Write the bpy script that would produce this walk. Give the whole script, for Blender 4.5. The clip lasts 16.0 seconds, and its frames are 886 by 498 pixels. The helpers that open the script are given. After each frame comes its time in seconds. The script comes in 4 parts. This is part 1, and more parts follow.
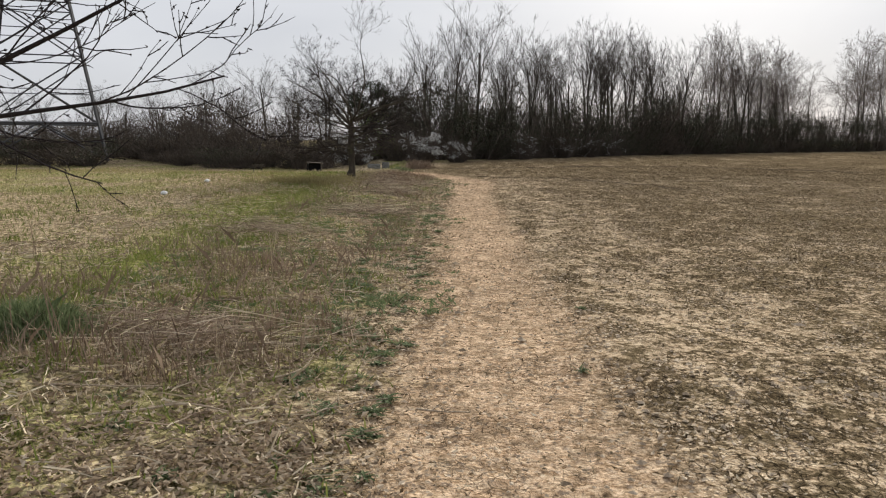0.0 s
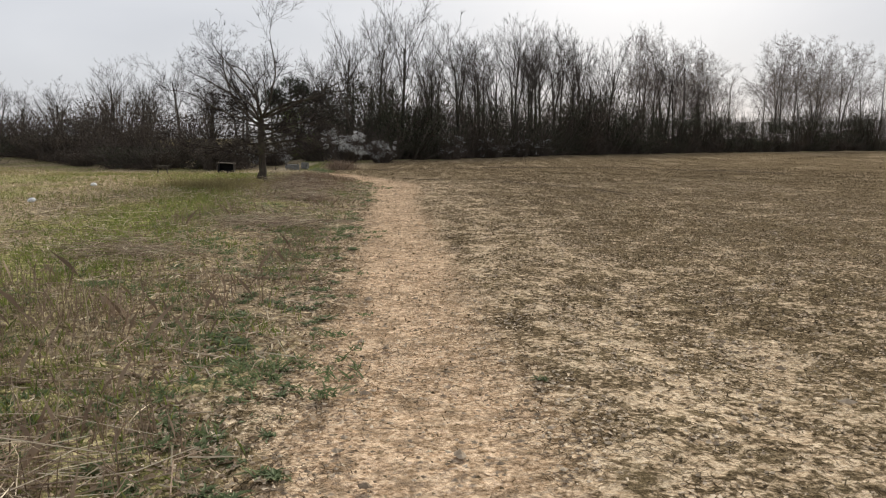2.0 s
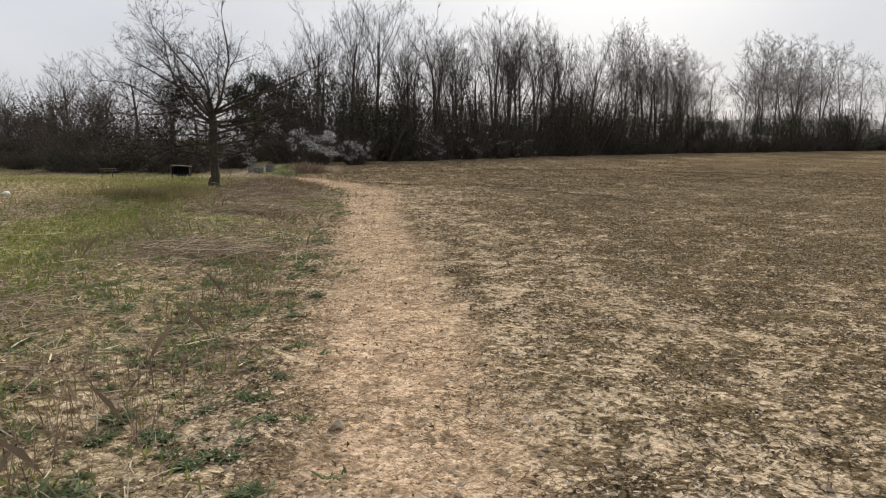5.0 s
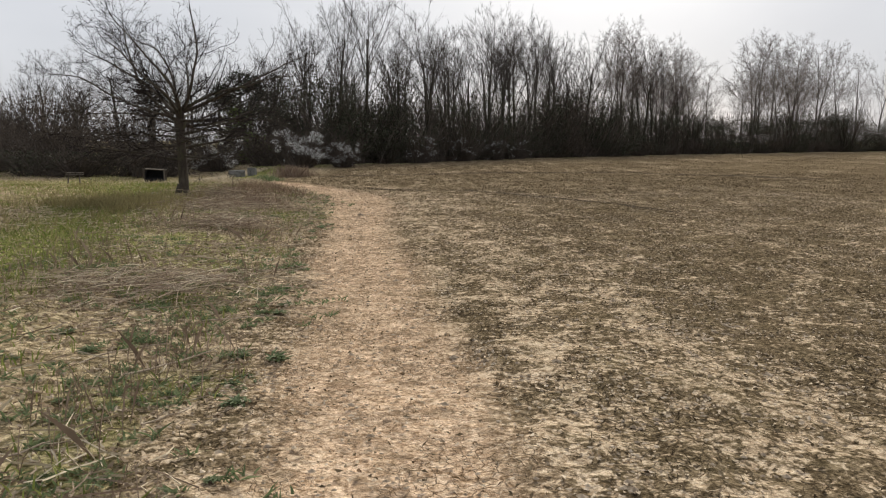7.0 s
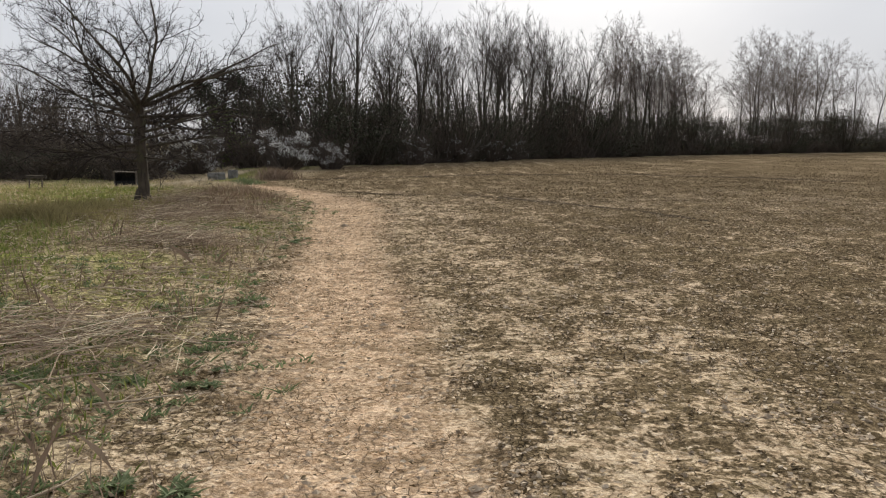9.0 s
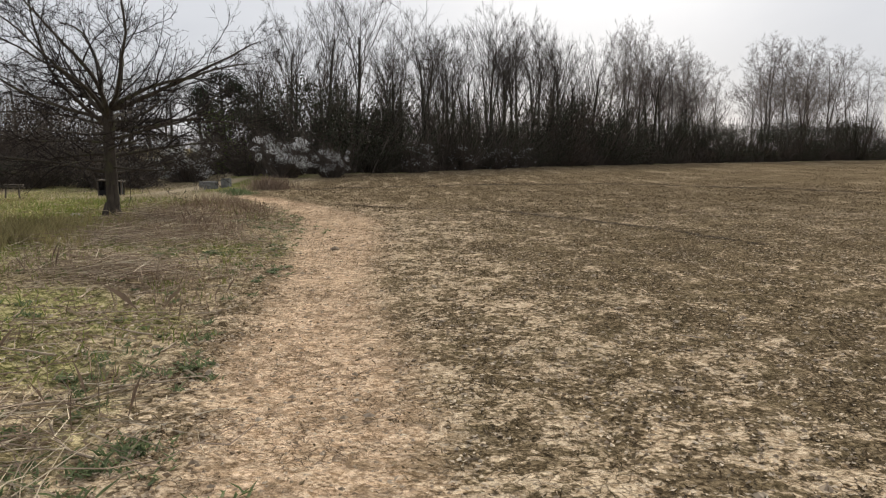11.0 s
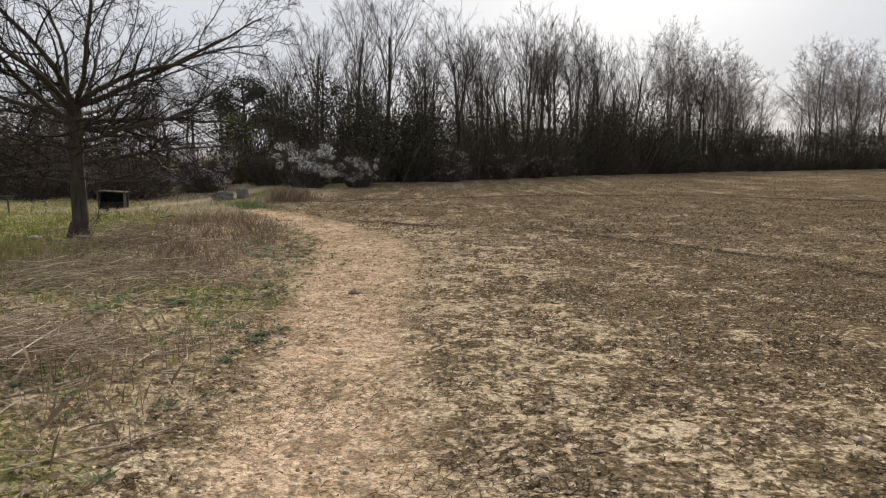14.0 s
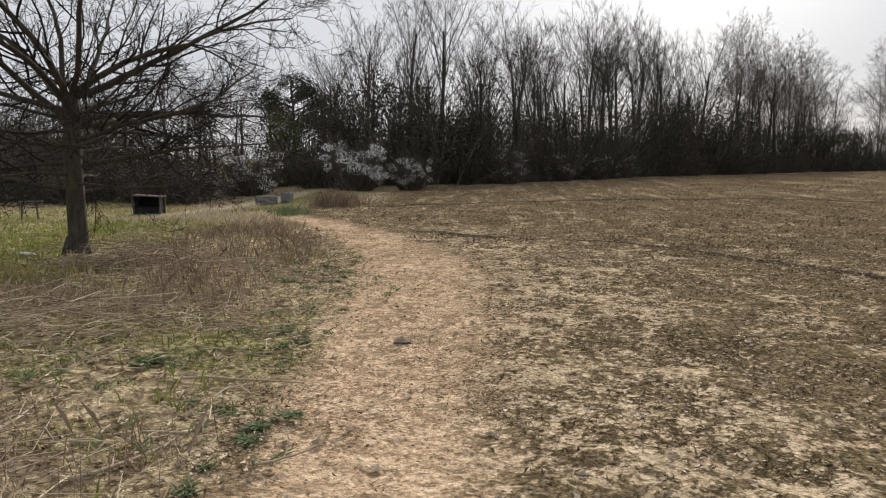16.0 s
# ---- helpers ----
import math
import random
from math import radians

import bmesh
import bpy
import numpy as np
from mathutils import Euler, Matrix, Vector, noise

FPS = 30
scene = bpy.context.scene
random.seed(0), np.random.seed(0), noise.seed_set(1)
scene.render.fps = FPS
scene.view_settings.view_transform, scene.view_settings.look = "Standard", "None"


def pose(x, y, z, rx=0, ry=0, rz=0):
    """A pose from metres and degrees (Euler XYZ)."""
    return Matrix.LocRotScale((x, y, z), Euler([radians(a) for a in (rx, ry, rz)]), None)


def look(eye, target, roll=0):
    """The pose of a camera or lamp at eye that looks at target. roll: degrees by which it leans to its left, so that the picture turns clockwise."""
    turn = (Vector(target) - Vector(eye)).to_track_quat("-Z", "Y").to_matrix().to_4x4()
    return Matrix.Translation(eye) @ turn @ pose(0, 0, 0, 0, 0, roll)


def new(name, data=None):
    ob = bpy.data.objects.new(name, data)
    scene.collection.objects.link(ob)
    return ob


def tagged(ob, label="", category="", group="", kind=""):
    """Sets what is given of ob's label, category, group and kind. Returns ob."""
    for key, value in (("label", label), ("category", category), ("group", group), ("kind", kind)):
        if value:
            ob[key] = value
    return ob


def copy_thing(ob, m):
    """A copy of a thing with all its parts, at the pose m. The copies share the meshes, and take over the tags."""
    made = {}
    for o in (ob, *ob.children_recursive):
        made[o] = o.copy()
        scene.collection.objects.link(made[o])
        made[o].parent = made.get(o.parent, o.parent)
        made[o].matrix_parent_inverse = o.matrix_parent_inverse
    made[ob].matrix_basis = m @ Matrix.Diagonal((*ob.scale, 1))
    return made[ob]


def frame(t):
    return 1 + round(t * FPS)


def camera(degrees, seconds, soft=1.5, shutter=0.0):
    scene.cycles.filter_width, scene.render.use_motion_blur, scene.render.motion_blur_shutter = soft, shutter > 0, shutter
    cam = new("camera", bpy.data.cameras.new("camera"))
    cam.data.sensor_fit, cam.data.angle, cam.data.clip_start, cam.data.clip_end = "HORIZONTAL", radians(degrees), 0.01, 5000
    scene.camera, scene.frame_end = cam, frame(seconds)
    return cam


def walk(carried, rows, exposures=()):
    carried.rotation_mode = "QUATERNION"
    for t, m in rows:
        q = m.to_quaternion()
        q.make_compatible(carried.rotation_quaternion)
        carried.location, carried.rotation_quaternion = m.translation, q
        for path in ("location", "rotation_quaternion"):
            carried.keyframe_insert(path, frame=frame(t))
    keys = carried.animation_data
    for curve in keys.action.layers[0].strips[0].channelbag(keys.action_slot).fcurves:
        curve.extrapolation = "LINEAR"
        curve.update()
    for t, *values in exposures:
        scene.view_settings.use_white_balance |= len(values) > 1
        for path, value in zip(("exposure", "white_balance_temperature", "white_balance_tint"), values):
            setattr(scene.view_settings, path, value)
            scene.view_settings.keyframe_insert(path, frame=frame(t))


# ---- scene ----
cam = camera(60.0, 16.0, soft=1.2)
PATH = [
    (0, (-0.000, 0.000, 1.610), (-0.1589, 1.9736, 1.3276), 0.03),
    (0.5, (0.026, 0.539, 1.602), (-0.0526, 2.5169, 1.3190), 0.09),
    (1, (0.041, 1.145, 1.592), (0.0146, 3.1250, 1.3081), 0.16),
    (1.5, (0.022, 1.741, 1.599), (0.0284, 3.7204, 1.3152), 0.19),
    (2, (0.004, 2.347, 1.606), (0.0325, 4.3262, 1.3222), 0.23),
    (2.5, (-0.061, 2.956, 1.600), (-0.0165, 4.9355, 1.3172), 0.21),
    (3, (-0.120, 3.592, 1.600), (-0.0586, 5.5707, 1.3163), 0.22),
    (3.5, (-0.195, 4.190, 1.583), (-0.1214, 6.1685, 1.3001), 0.20),
    (4, (-0.255, 4.787, 1.563), (-0.1717, 6.7653, 1.2796), 0.21),
    (6.5, (-0.283, 7.659, 1.558), (-0.1657, 9.6363, 1.2799), 0.11),
    (7, (-0.308, 8.251, 1.556), (-0.1844, 10.2274, 1.2777), 0.10),
    (7.5, (-0.315, 8.856, 1.534), (-0.1850, 10.8322, 1.2573), 0.05),
    (8, (-0.302, 9.453, 1.512), (-0.1667, 11.4295, 1.2361), 0.04),
    (8.5, (-0.288, 10.034, 1.498), (-0.1486, 12.0098, 1.2222), 0.04),
    (9, (-0.261, 10.595, 1.490), (-0.1180, 12.5707, 1.2155), 0.03),
    (11.5, (-0.154, 13.032, 1.551), (-0.0274, 15.0111, 1.2944), 0.20),
    (12, (-0.165, 13.599, 1.529), (-0.0487, 15.5789, 1.2729), 0.12),
    (12.5, (-0.165, 14.158, 1.528), (-0.0585, 16.1386, 1.2734), 0.12),
    (13, (-0.167, 14.688, 1.514), (-0.0663, 16.6695, 1.2617), 0.15),
    (13.5, (-0.220, 15.265, 1.496), (-0.1375, 17.2482, 1.2506), 0.17),
    (14, (-0.302, 15.842, 1.502), (-0.2449, 17.8273, 1.2640), 0.15),
    (14.5, (-0.359, 16.408, 1.498), (-0.3376, 18.3942, 1.2635), 0.15),
    (15, (-0.399, 17.001, 1.495), (-0.4229, 18.9876, 1.2617), -0.03),
    (15.5, (-0.419, 17.579, 1.502), (-0.4714, 19.5646, 1.2669), -0.03),
    (16, (-0.468, 18.165, 1.478), (-0.5462, 20.1494, 1.2434), -0.11),
]
walk(cam, [(t, look(eye, target, roll)) for t, eye, target, roll in PATH])

# ---------------------------------------------------------------- light
SUN_AZ, SUN_EL = radians(15), radians(24)      # bearing east of +y, and height
world = bpy.data.worlds.new("overcast_sky")
scene.world = world
world.use_nodes = True
wt = world.node_tree
wt.nodes.clear()


def wnode(kind, **sets):
    n = wt.nodes.new(kind)
    for k, v in sets.items():
        n.inputs[k].default_value = v
    return n


w_out, w_bg = wnode("ShaderNodeOutputWorld"), wnode("ShaderNodeBackground")
w_sky = wnode("ShaderNodeTexSky")
w_sky.sky_type, w_sky.sun_disc, w_sky.sun_elevation, w_sky.sun_rotation = "NISHITA", False, SUN_EL, SUN_AZ
w_tc = wnode("ShaderNodeTexCoord")
w_map = wnode("ShaderNodeMapping")
w_map.inputs["Scale"].default_value = (1.0, 1.0, 2.4)
w_noise = wnode("ShaderNodeTexNoise", Scale=1.7, Detail=5.0, Roughness=0.5, Distortion=0.5)
w_ramp = wt.nodes.new("ShaderNodeValToRGB")
w_ramp.color_ramp.elements[0].position, w_ramp.color_ramp.elements[0].color = 0.3, (0.49, 0.505, 0.55, 1)
w_ramp.color_ramp.elements[1].position, w_ramp.color_ramp.elements[1].color = 0.7, (0.63, 0.64, 0.675, 1)
w_dot = wt.nodes.new("ShaderNodeVectorMath")
w_dot.operation = "DOT_PRODUCT"
w_dot.inputs[1].default_value = (math.sin(SUN_AZ) * math.cos(SUN_EL), math.cos(SUN_AZ) * math.cos(SUN_EL), math.sin(SUN_EL))
w_range = wt.nodes.new("ShaderNodeMapRange")
w_range.interpolation_type = "SMOOTHSTEP"
w_range.inputs["From Min"].default_value, w_range.inputs["From Max"].default_value = 0.925, 1.0
w_glow = wt.nodes.new("ShaderNodeMix")
w_glow.data_type, w_glow.blend_type = "RGBA", "ADD"
w_glow.inputs["B"].default_value = (0.31, 0.30, 0.28, 1)
w_skys = wt.nodes.new("ShaderNodeVectorMath")
w_skys.operation = "SCALE"
w_skys.inputs["Scale"].default_value = 0.10
w_mix = wt.nodes.new("ShaderNodeMix")
w_mix.data_type = "RGBA"
w_mix.inputs["Factor"].default_value = 0.93
wl = wt.links.new
wl(w_tc.outputs["Generated"], w_map.inputs["Vector"])
wl(w_map.outputs["Vector"], w_noise.inputs["Vector"])
wl(w_noise.outputs["Fac"], w_ramp.inputs["Fac"])
wl(w_tc.outputs["Generated"], w_dot.inputs[0])
wl(w_dot.outputs["Value"], w_range.inputs["Value"])
wl(w_range.outputs["Result"], w_glow.inputs["Factor"])
wl(w_ramp.outputs["Color"], w_glow.inputs["A"])
wl(w_sky.outputs["Color"], w_skys.inputs[0])
wl(w_skys.outputs["Vector"], w_mix.inputs["A"])
wl(w_glow.outputs["Result"], w_mix.inputs["B"])
wl(w_mix.outputs["Result"], w_bg.inputs["Color"])
wl(w_bg.outputs["Background"], w_out.inputs["Surface"])
w_bg.inputs["Strength"].default_value = 1.0

sun = new("sun", bpy.data.lights.new("sun", "SUN"))
sun.data.energy, sun.data.angle, sun.data.color = 4.6, radians(12), (1.0, 0.942, 0.815)
sun.matrix_world = look((0, 0, 50), (-math.sin(SUN_AZ) * 50, -math.cos(SUN_AZ) * 50, 50 - math.tan(SUN_EL) * 50))
scene.view_settings.exposure = 0.21


# ---------------------------------------------------------------- materials
def matter(name, rough=0.9):
    m = bpy.data.materials.new(name)
    m.use_nodes = True
    b = m.node_tree.nodes["Principled BSDF"]
    b.inputs["Roughness"].default_value = rough
    b.inputs["Specular IOR Level"].default_value = 0.08
    return m, m.node_tree, b


def ramp(nt, fac, *stops):
    r = nt.nodes.new("ShaderNodeValToRGB")
    e = r.color_ramp.elements
    while len(e) < len(stops):
        e.new(0.5)
    for el, (p, c) in zip(e, stops):
        el.position, el.color = p, (*c, 1)
    nt.links.new(fac, r.inputs["Fac"])
    return r.outputs["Color"]


def noise_of(nt, scale, detail=4.0, rough=0.55, dist=0.0, stretch=None):
    tc = nt.nodes.new("ShaderNodeTexCoord")
    n = nt.nodes.new("ShaderNodeTexNoise")
    n.inputs["Scale"].default_value, n.inputs["Detail"].default_value = scale, detail
    n.inputs["Roughness"].default_value, n.inputs["Distortion"].default_value = rough, dist
    v = tc.outputs["Object"]
    if stretch:
        mp = nt.nodes.new("ShaderNodeMapping")
        mp.inputs["Scale"].default_value = stretch
        nt.links.new(v, mp.inputs["Vector"])
        v = mp.outputs["Vector"]
    nt.links.new(v, n.inputs["Vector"])
    return n.outputs["Fac"]


def blend(nt, fac, a, b, mode="MIX"):
    m = nt.nodes.new("ShaderNodeMix")
    m.data_type, m.blend_type = "RGBA", mode
    for sock, val in (("Factor", fac), ("A", a), ("B", b)):
        if isinstance(val, (int, float)):
            m.inputs[sock].default_value = val
        elif isinstance(val, tuple):
            m.inputs[sock].default_value = (*val, 1)
        else:
            nt.links.new(val, m.inputs[sock])
    return m.outputs["Result"]


def calc(nt, op, a, b=0.0, clamp=False):
    m = nt.nodes.new("ShaderNodeMath")
    m.operation, m.use_clamp = op, clamp
    for sock, val in ((0, a), (1, b)):
        if isinstance(val, (int, float)):
            m.inputs[sock].default_value = val
        else:
            nt.links.new(val, m.inputs[sock])
    return m.outputs["Value"]


def bump(nt, b, height, strength, distance):
    n = nt.nodes.new("ShaderNodeBump")
    n.inputs["Strength"].default_value, n.inputs["Distance"].default_value = strength, distance
    nt.links.new(height, n.inputs["Height"])
    nt.links.new(n.outputs["Normal"], b.inputs["Normal"])


def varied(name, *colors, rough=0.9, grain=30.0, island=True, bump_by=0.0, scatter=0.0):
    """A material of several colours: piece by piece, by large patches and by fine grain."""
    m, nt, b = matter(name, rough)
    stops = [(i / max(1, len(colors) - 1), c) for i, c in enumerate(colors)]
    geo = nt.nodes.new("ShaderNodeNewGeometry")
    inf = nt.nodes.new("ShaderNodeObjectInfo")
    fine = noise_of(nt, grain, 3.0)
    pick = geo.outputs["Random Per Island"] if island else inf.outputs["Random"]
    f = calc(nt, "ADD", calc(nt, "MULTIPLY", pick, 0.62), calc(nt, "MULTIPLY", calc(nt, "SUBTRACT", fine, 0.3), 0.8), True)
    nt.links.new(ramp(nt, f, *stops), b.inputs["Base Color"])
    if bump_by:
        bump(nt, b, fine, bump_by, 0.01)
    if scatter:      # thin leaves and petals let light through
        tr, mx = nt.nodes.new("ShaderNodeBsdfTranslucent"), nt.nodes.new("ShaderNodeMixShader")
        nt.links.new(b.inputs["Base Color"].links[0].from_socket, tr.inputs["Color"])
        mx.inputs["Fac"].default_value = scatter
        nt.links.new(b.outputs["BSDF"], mx.inputs[1])
        nt.links.new(tr.outputs["BSDF"], mx.inputs[2])
        nt.links.new(mx.outputs["Shader"], nt.nodes["Material Output"].inputs["Surface"])
    return m


def bark_material(name, dark, light, scale=14.0, moss=None):
    m, nt, b = matter(name, 0.92)
    fur = noise_of(nt, scale, 6.0, 0.65, 0.6, (1, 1, 0.22))
    big = noise_of(nt, 2.2, 3.0)
    col = ramp(nt, fur, (0.32, dark), (0.72, light))
    col = blend(nt, calc(nt, "MULTIPLY", big, 0.55), col, tuple(0.5 * (x + y) for x, y in zip(dark, light)))
    if moss:
        col = blend(nt, ramp(nt, noise_of(nt, 5.0, 4.0), (0.52, (0, 0, 0)), (0.68, (0.7, 0.7, 0.7))), col, moss)
    nt.links.new(col, b.inputs["Base Color"])
    bump(nt, b, fur, 0.8, 0.02)
    return m


BARK_OAK = bark_material("oak_bark", (0.032, 0.027, 0.022), (0.115, 0.095, 0.077), 16.0, (0.085, 0.085, 0.045))
BARK_TWIG = bark_material("oak_twig_bark", (0.016, 0.013, 0.012), (0.045, 0.037, 0.032), 25.0)
BARK_WOOD = bark_material("grey_bark", (0.030, 0.026, 0.022), (0.088, 0.078, 0.066), 8.0, (0.07, 0.075, 0.04))
TWIG_WOOD = bark_material("grey_twig_bark", (0.046, 0.040, 0.035), (0.108, 0.094, 0.083), 10.0)
BARK_BIRCH = bark_material("birch_bark", (0.07, 0.063, 0.057), (0.19, 0.175, 0.16), 8.0)
TWIG_BIRCH = bark_material("birch_twig_bark", (0.13, 0.105, 0.095), (0.22, 0.19, 0.17), 10.0)
BARK_CHERRY = bark_material("roadside_tree_bark", (0.018, 0.015, 0.016), (0.06, 0.05, 0.048), 40.0)
SCRUB_TWIG = varied("scrub_twigs", (0.055, 0.045, 0.038), (0.10, 0.083, 0.070), (0.17, 0.142, 0.118), grain=6)
SCRUB_LEAF = varied("dark_scrub_leaves", (0.030, 0.034, 0.022), (0.058, 0.060, 0.039), (0.10, 0.094, 0.064), rough=0.75, grain=2)
BRAMBLE_LEAF = varied("brown_scrub_leaves", (0.046, 0.037, 0.030), (0.090, 0.072, 0.057), (0.15, 0.12, 0.092), grain=2)
GREEN_LEAF = varied("fresh_shrub_leaves", (0.05, 0.08, 0.018), (0.11, 0.15, 0.035), (0.19, 0.22, 0.07), rough=0.7, grain=2, scatter=0.35)
PINE_NEEDLE = varied("pine_needles", (0.012, 0.018, 0.011), (0.028, 0.038, 0.020), (0.05, 0.055, 0.03), rough=0.7, grain=3)
BLOSSOM = varied("white_blossom", (0.74, 0.74, 0.72), (0.82, 0.82, 0.80), (0.87, 0.87, 0.85), rough=0.8, grain=4, scatter=0.6)
GRASS = varied("green_grass", (0.09, 0.122, 0.03), (0.19, 0.225, 0.06), (0.36, 0.345, 0.13), rough=0.75, grain=1.2, scatter=0.22)
STRAW = varied("dry_straw", (0.24, 0.19, 0.125), (0.52, 0.435, 0.31), (0.78, 0.69, 0.53), grain=1.5, scatter=0.15)
PALEGRASS = varied("pale_grass", (0.17, 0.142, 0.068), (0.29, 0.245, 0.118), (0.44, 0.385, 0.205), grain=1.5, scatter=0.35)
DEADLEAF = varied("dead_leaves", (0.12, 0.085, 0.055), (0.35, 0.27, 0.188), (0.74, 0.63, 0.49), grain=9, scatter=0.20)
CLOD = varied("clay_clods", (0.15, 0.112, 0.076), (0.31, 0.243, 0.172), (0.53, 0.44, 0.33), grain=25, bump_by=0.5)
CHIP = varied("pale_crust_chips", (0.36, 0.275, 0.185), (0.54, 0.435, 0.315), (0.72, 0.60, 0.455), grain=25, bump_by=0.4)
RUT = varied("dark_turned_earth", (0.040, 0.030, 0.020), (0.080, 0.060, 0.038), (0.14, 0.106, 0.068), grain=20)
TUFT = varied("withered_seedlings", (0.082, 0.060, 0.035), (0.185, 0.140, 0.084), (0.35, 0.275, 0.178), grain=2)
REDSTEM = varied("dock_stems", (0.13, 0.094, 0.066), (0.27, 0.20, 0.145), (0.45, 0.355, 0.265), grain=4)
WEED = varied("weed_leaves", (0.085, 0.112, 0.052), (0.155, 0.195, 0.095), (0.27, 0.30, 0.175), rough=0.7, grain=12, scatter=0.35)
STICK = bark_material("stick_bark", (0.24, 0.185, 0.13), (0.58, 0.48, 0.36), 30.0)
CONCRETE = varied("weathered_concrete", (0.10, 0.095, 0.09), (0.16, 0.155, 0.145), (0.26, 0.255, 0.24), grain=8, bump_by=0.4)
BLACKPLASTIC = varied("black_painted_board", (0.008, 0.008, 0.009), (0.016, 0.016, 0.017), (0.03, 0.03, 0.03), rough=0.6, grain=10)
OLDWOOD = bark_material("weathered_timber", (0.05, 0.042, 0.034), (0.16, 0.136, 0.11), 12.0)
STEEL = varied("galvanised_steel", (0.05, 0.05, 0.055), (0.08, 0.08, 0.085), (0.12, 0.12, 0.125), rough=0.55, grain=2)
STEEL.node_tree.nodes["Principled BSDF"].inputs["Metallic"].default_value = 0.4
LITTER = varied("white_litter_plastic", (0.55, 0.55, 0.55), (0.7, 0.7, 0.7), (0.8, 0.8, 0.8), rough=0.5, grain=20)
STONE = varied("pale_stone", (0.22, 0.20, 0.17), (0.36, 0.33, 0.28), (0.5, 0.47, 0.41), grain=15, bump_by=0.4)


# ---------------------------------------------------------------- mesh tools
def raw_mesh(name, verts, faces, mats, smooth=False):
    """One mesh from arrays: verts (n, 3), faces (m, k) of equal size k."""
    me = bpy.data.meshes.new(name)
    verts, faces = np.asarray(verts, np.float32), np.asarray(faces, np.int32)
    k = faces.shape[1]
    me.vertices.add(len(verts))
    me.vertices.foreach_set("co", verts.ravel())
    me.loops.add(faces.size)
    me.loops.foreach_set("vertex_index", faces.ravel())
    me.polygons.add(len(faces))
    me.polygons.foreach_set("loop_start", np.arange(0, faces.size, k, dtype=np.int32))
    me.polygons.foreach_set("loop_total", np.full(len(faces), k, np.int32))
    me.polygons.foreach_set("use_smooth", np.full(len(faces), smooth))
    me.update(calc_edges=True)
    me.validate()
    for m in mats if isinstance(mats, (list, tuple)) else [mats]:
        me.materials.append(m)
    return me


def joined(*groups):
    """Groups of (verts, faces) as one."""
    v, f, n = [], [], 0
    for gv, gf in groups:
        v.append(gv), f.append(np.asarray(gf) + n)
        n += len(gv)
    return np.concatenate(v), np.concatenate(f)


def tubes(segs, sides=4):
    """Prisms along segments: rows of x0 y0 z0 x1 y1 z1 r0 r1."""
    s = np.asarray(segs, float)
    a, b, r0, r1 = s[:, :3], s[:, 3:6], s[:, 6], s[:, 7]
    d = b - a
    d /= np.maximum(np.linalg.norm(d, axis=1, keepdims=True), 1e-9)
    ref = np.where(np.abs(d[:, 2:3]) > 0.9, [[1.0, 0, 0]], [[0, 0, 1.0]])
    u = np.cross(d, ref)
    u /= np.linalg.norm(u, axis=1, keepdims=True)
    w = np.cross(d, u)
    ang = np.arange(sides) * 2 * np.pi / sides
    ring = u[:, None] * np.cos(ang)[None, :, None] + w[:, None] * np.sin(ang)[None, :, None]
    v = np.concatenate([a[:, None] + ring * r0[:, None, None], b[:, None] + ring * r1[:, None, None]], 1).reshape(-1, 3)
    base = np.arange(len(s))[:, None, None] * 2 * sides
    k = np.arange(sides)
    quad = np.stack([k, (k + 1) % sides, (k + 1) % sides + sides, k + sides], 1)[None]
    return v, (base + quad).reshape(-1, 4)


def rod(points, radii, sides=6):
    """One continuous tapering tube along a polyline."""
    p, r = np.asarray(points, float), np.asarray(radii, float)
    d = np.gradient(p, axis=0)
    d /= np.linalg.norm(d, axis=1, keepdims=True)
    ref = np.array([0, 0, 1.0]) if abs(d[0, 2]) < 0.8 else np.array([1.0, 0, 0])
    u = np.cross(d, ref)
    u /= np.linalg.norm(u, axis=1, keepdims=True)
    w = np.cross(d, u)
    ang = np.arange(sides) * 2 * np.pi / sides
    v = p[:, None] + (u[:, None] * np.cos(ang)[None, :, None] + w[:, None] * np.sin(ang)[None, :, None]) * r[:, None, None]
    k = np.arange(sides)
    quad = np.stack([k, (k + 1) % sides, (k + 1) % sides + sides, k + sides], 1)[None] + np.arange(len(p) - 1)[:, None, None] * sides
    return v.reshape(-1, 3), quad.reshape(-1, 4)


def rod_of(rows, sides=6):
    """The same from chained rows of tubes()."""
    return rod([r[:3] for r in rows] + [rows[-1][3:6]], [r[6] for r in rows] + [rows[-1][7]], sides)


def leaves(points, size, rng, flat=0.0, slim=0.6):
    """Small folded leaf quads at the points, turned at random; flat 1: lying, 0: any way."""
    n = len(points)
    size = np.broadcast_to(size, n)[:, None]
    d = rng.normal(size=(n, 3))
    d[:, 2] *= 1 - flat
    d /= np.linalg.norm(d, axis=1, keepdims=True)
    e = rng.normal(size=(n, 3))
    e[:, 2] *= 1 - flat
    e -= d * (e * d).sum(1, keepdims=True)
    e /= np.maximum(np.linalg.norm(e, axis=1, keepdims=True), 1e-6)
    nrm = np.cross(d, e)
    p = np.asarray(points)
    lift = nrm * size * (0.18 - 0.12 * flat)
    v = np.stack([p - d * size * 0.5 + lift, p + e * size * slim * 0.5 - lift, p + d * size * 0.5 + lift, p - e * size * slim * 0.5 - lift], 1).reshape(-1, 3)
    return v, np.arange(4 * n).reshape(-1, 4)


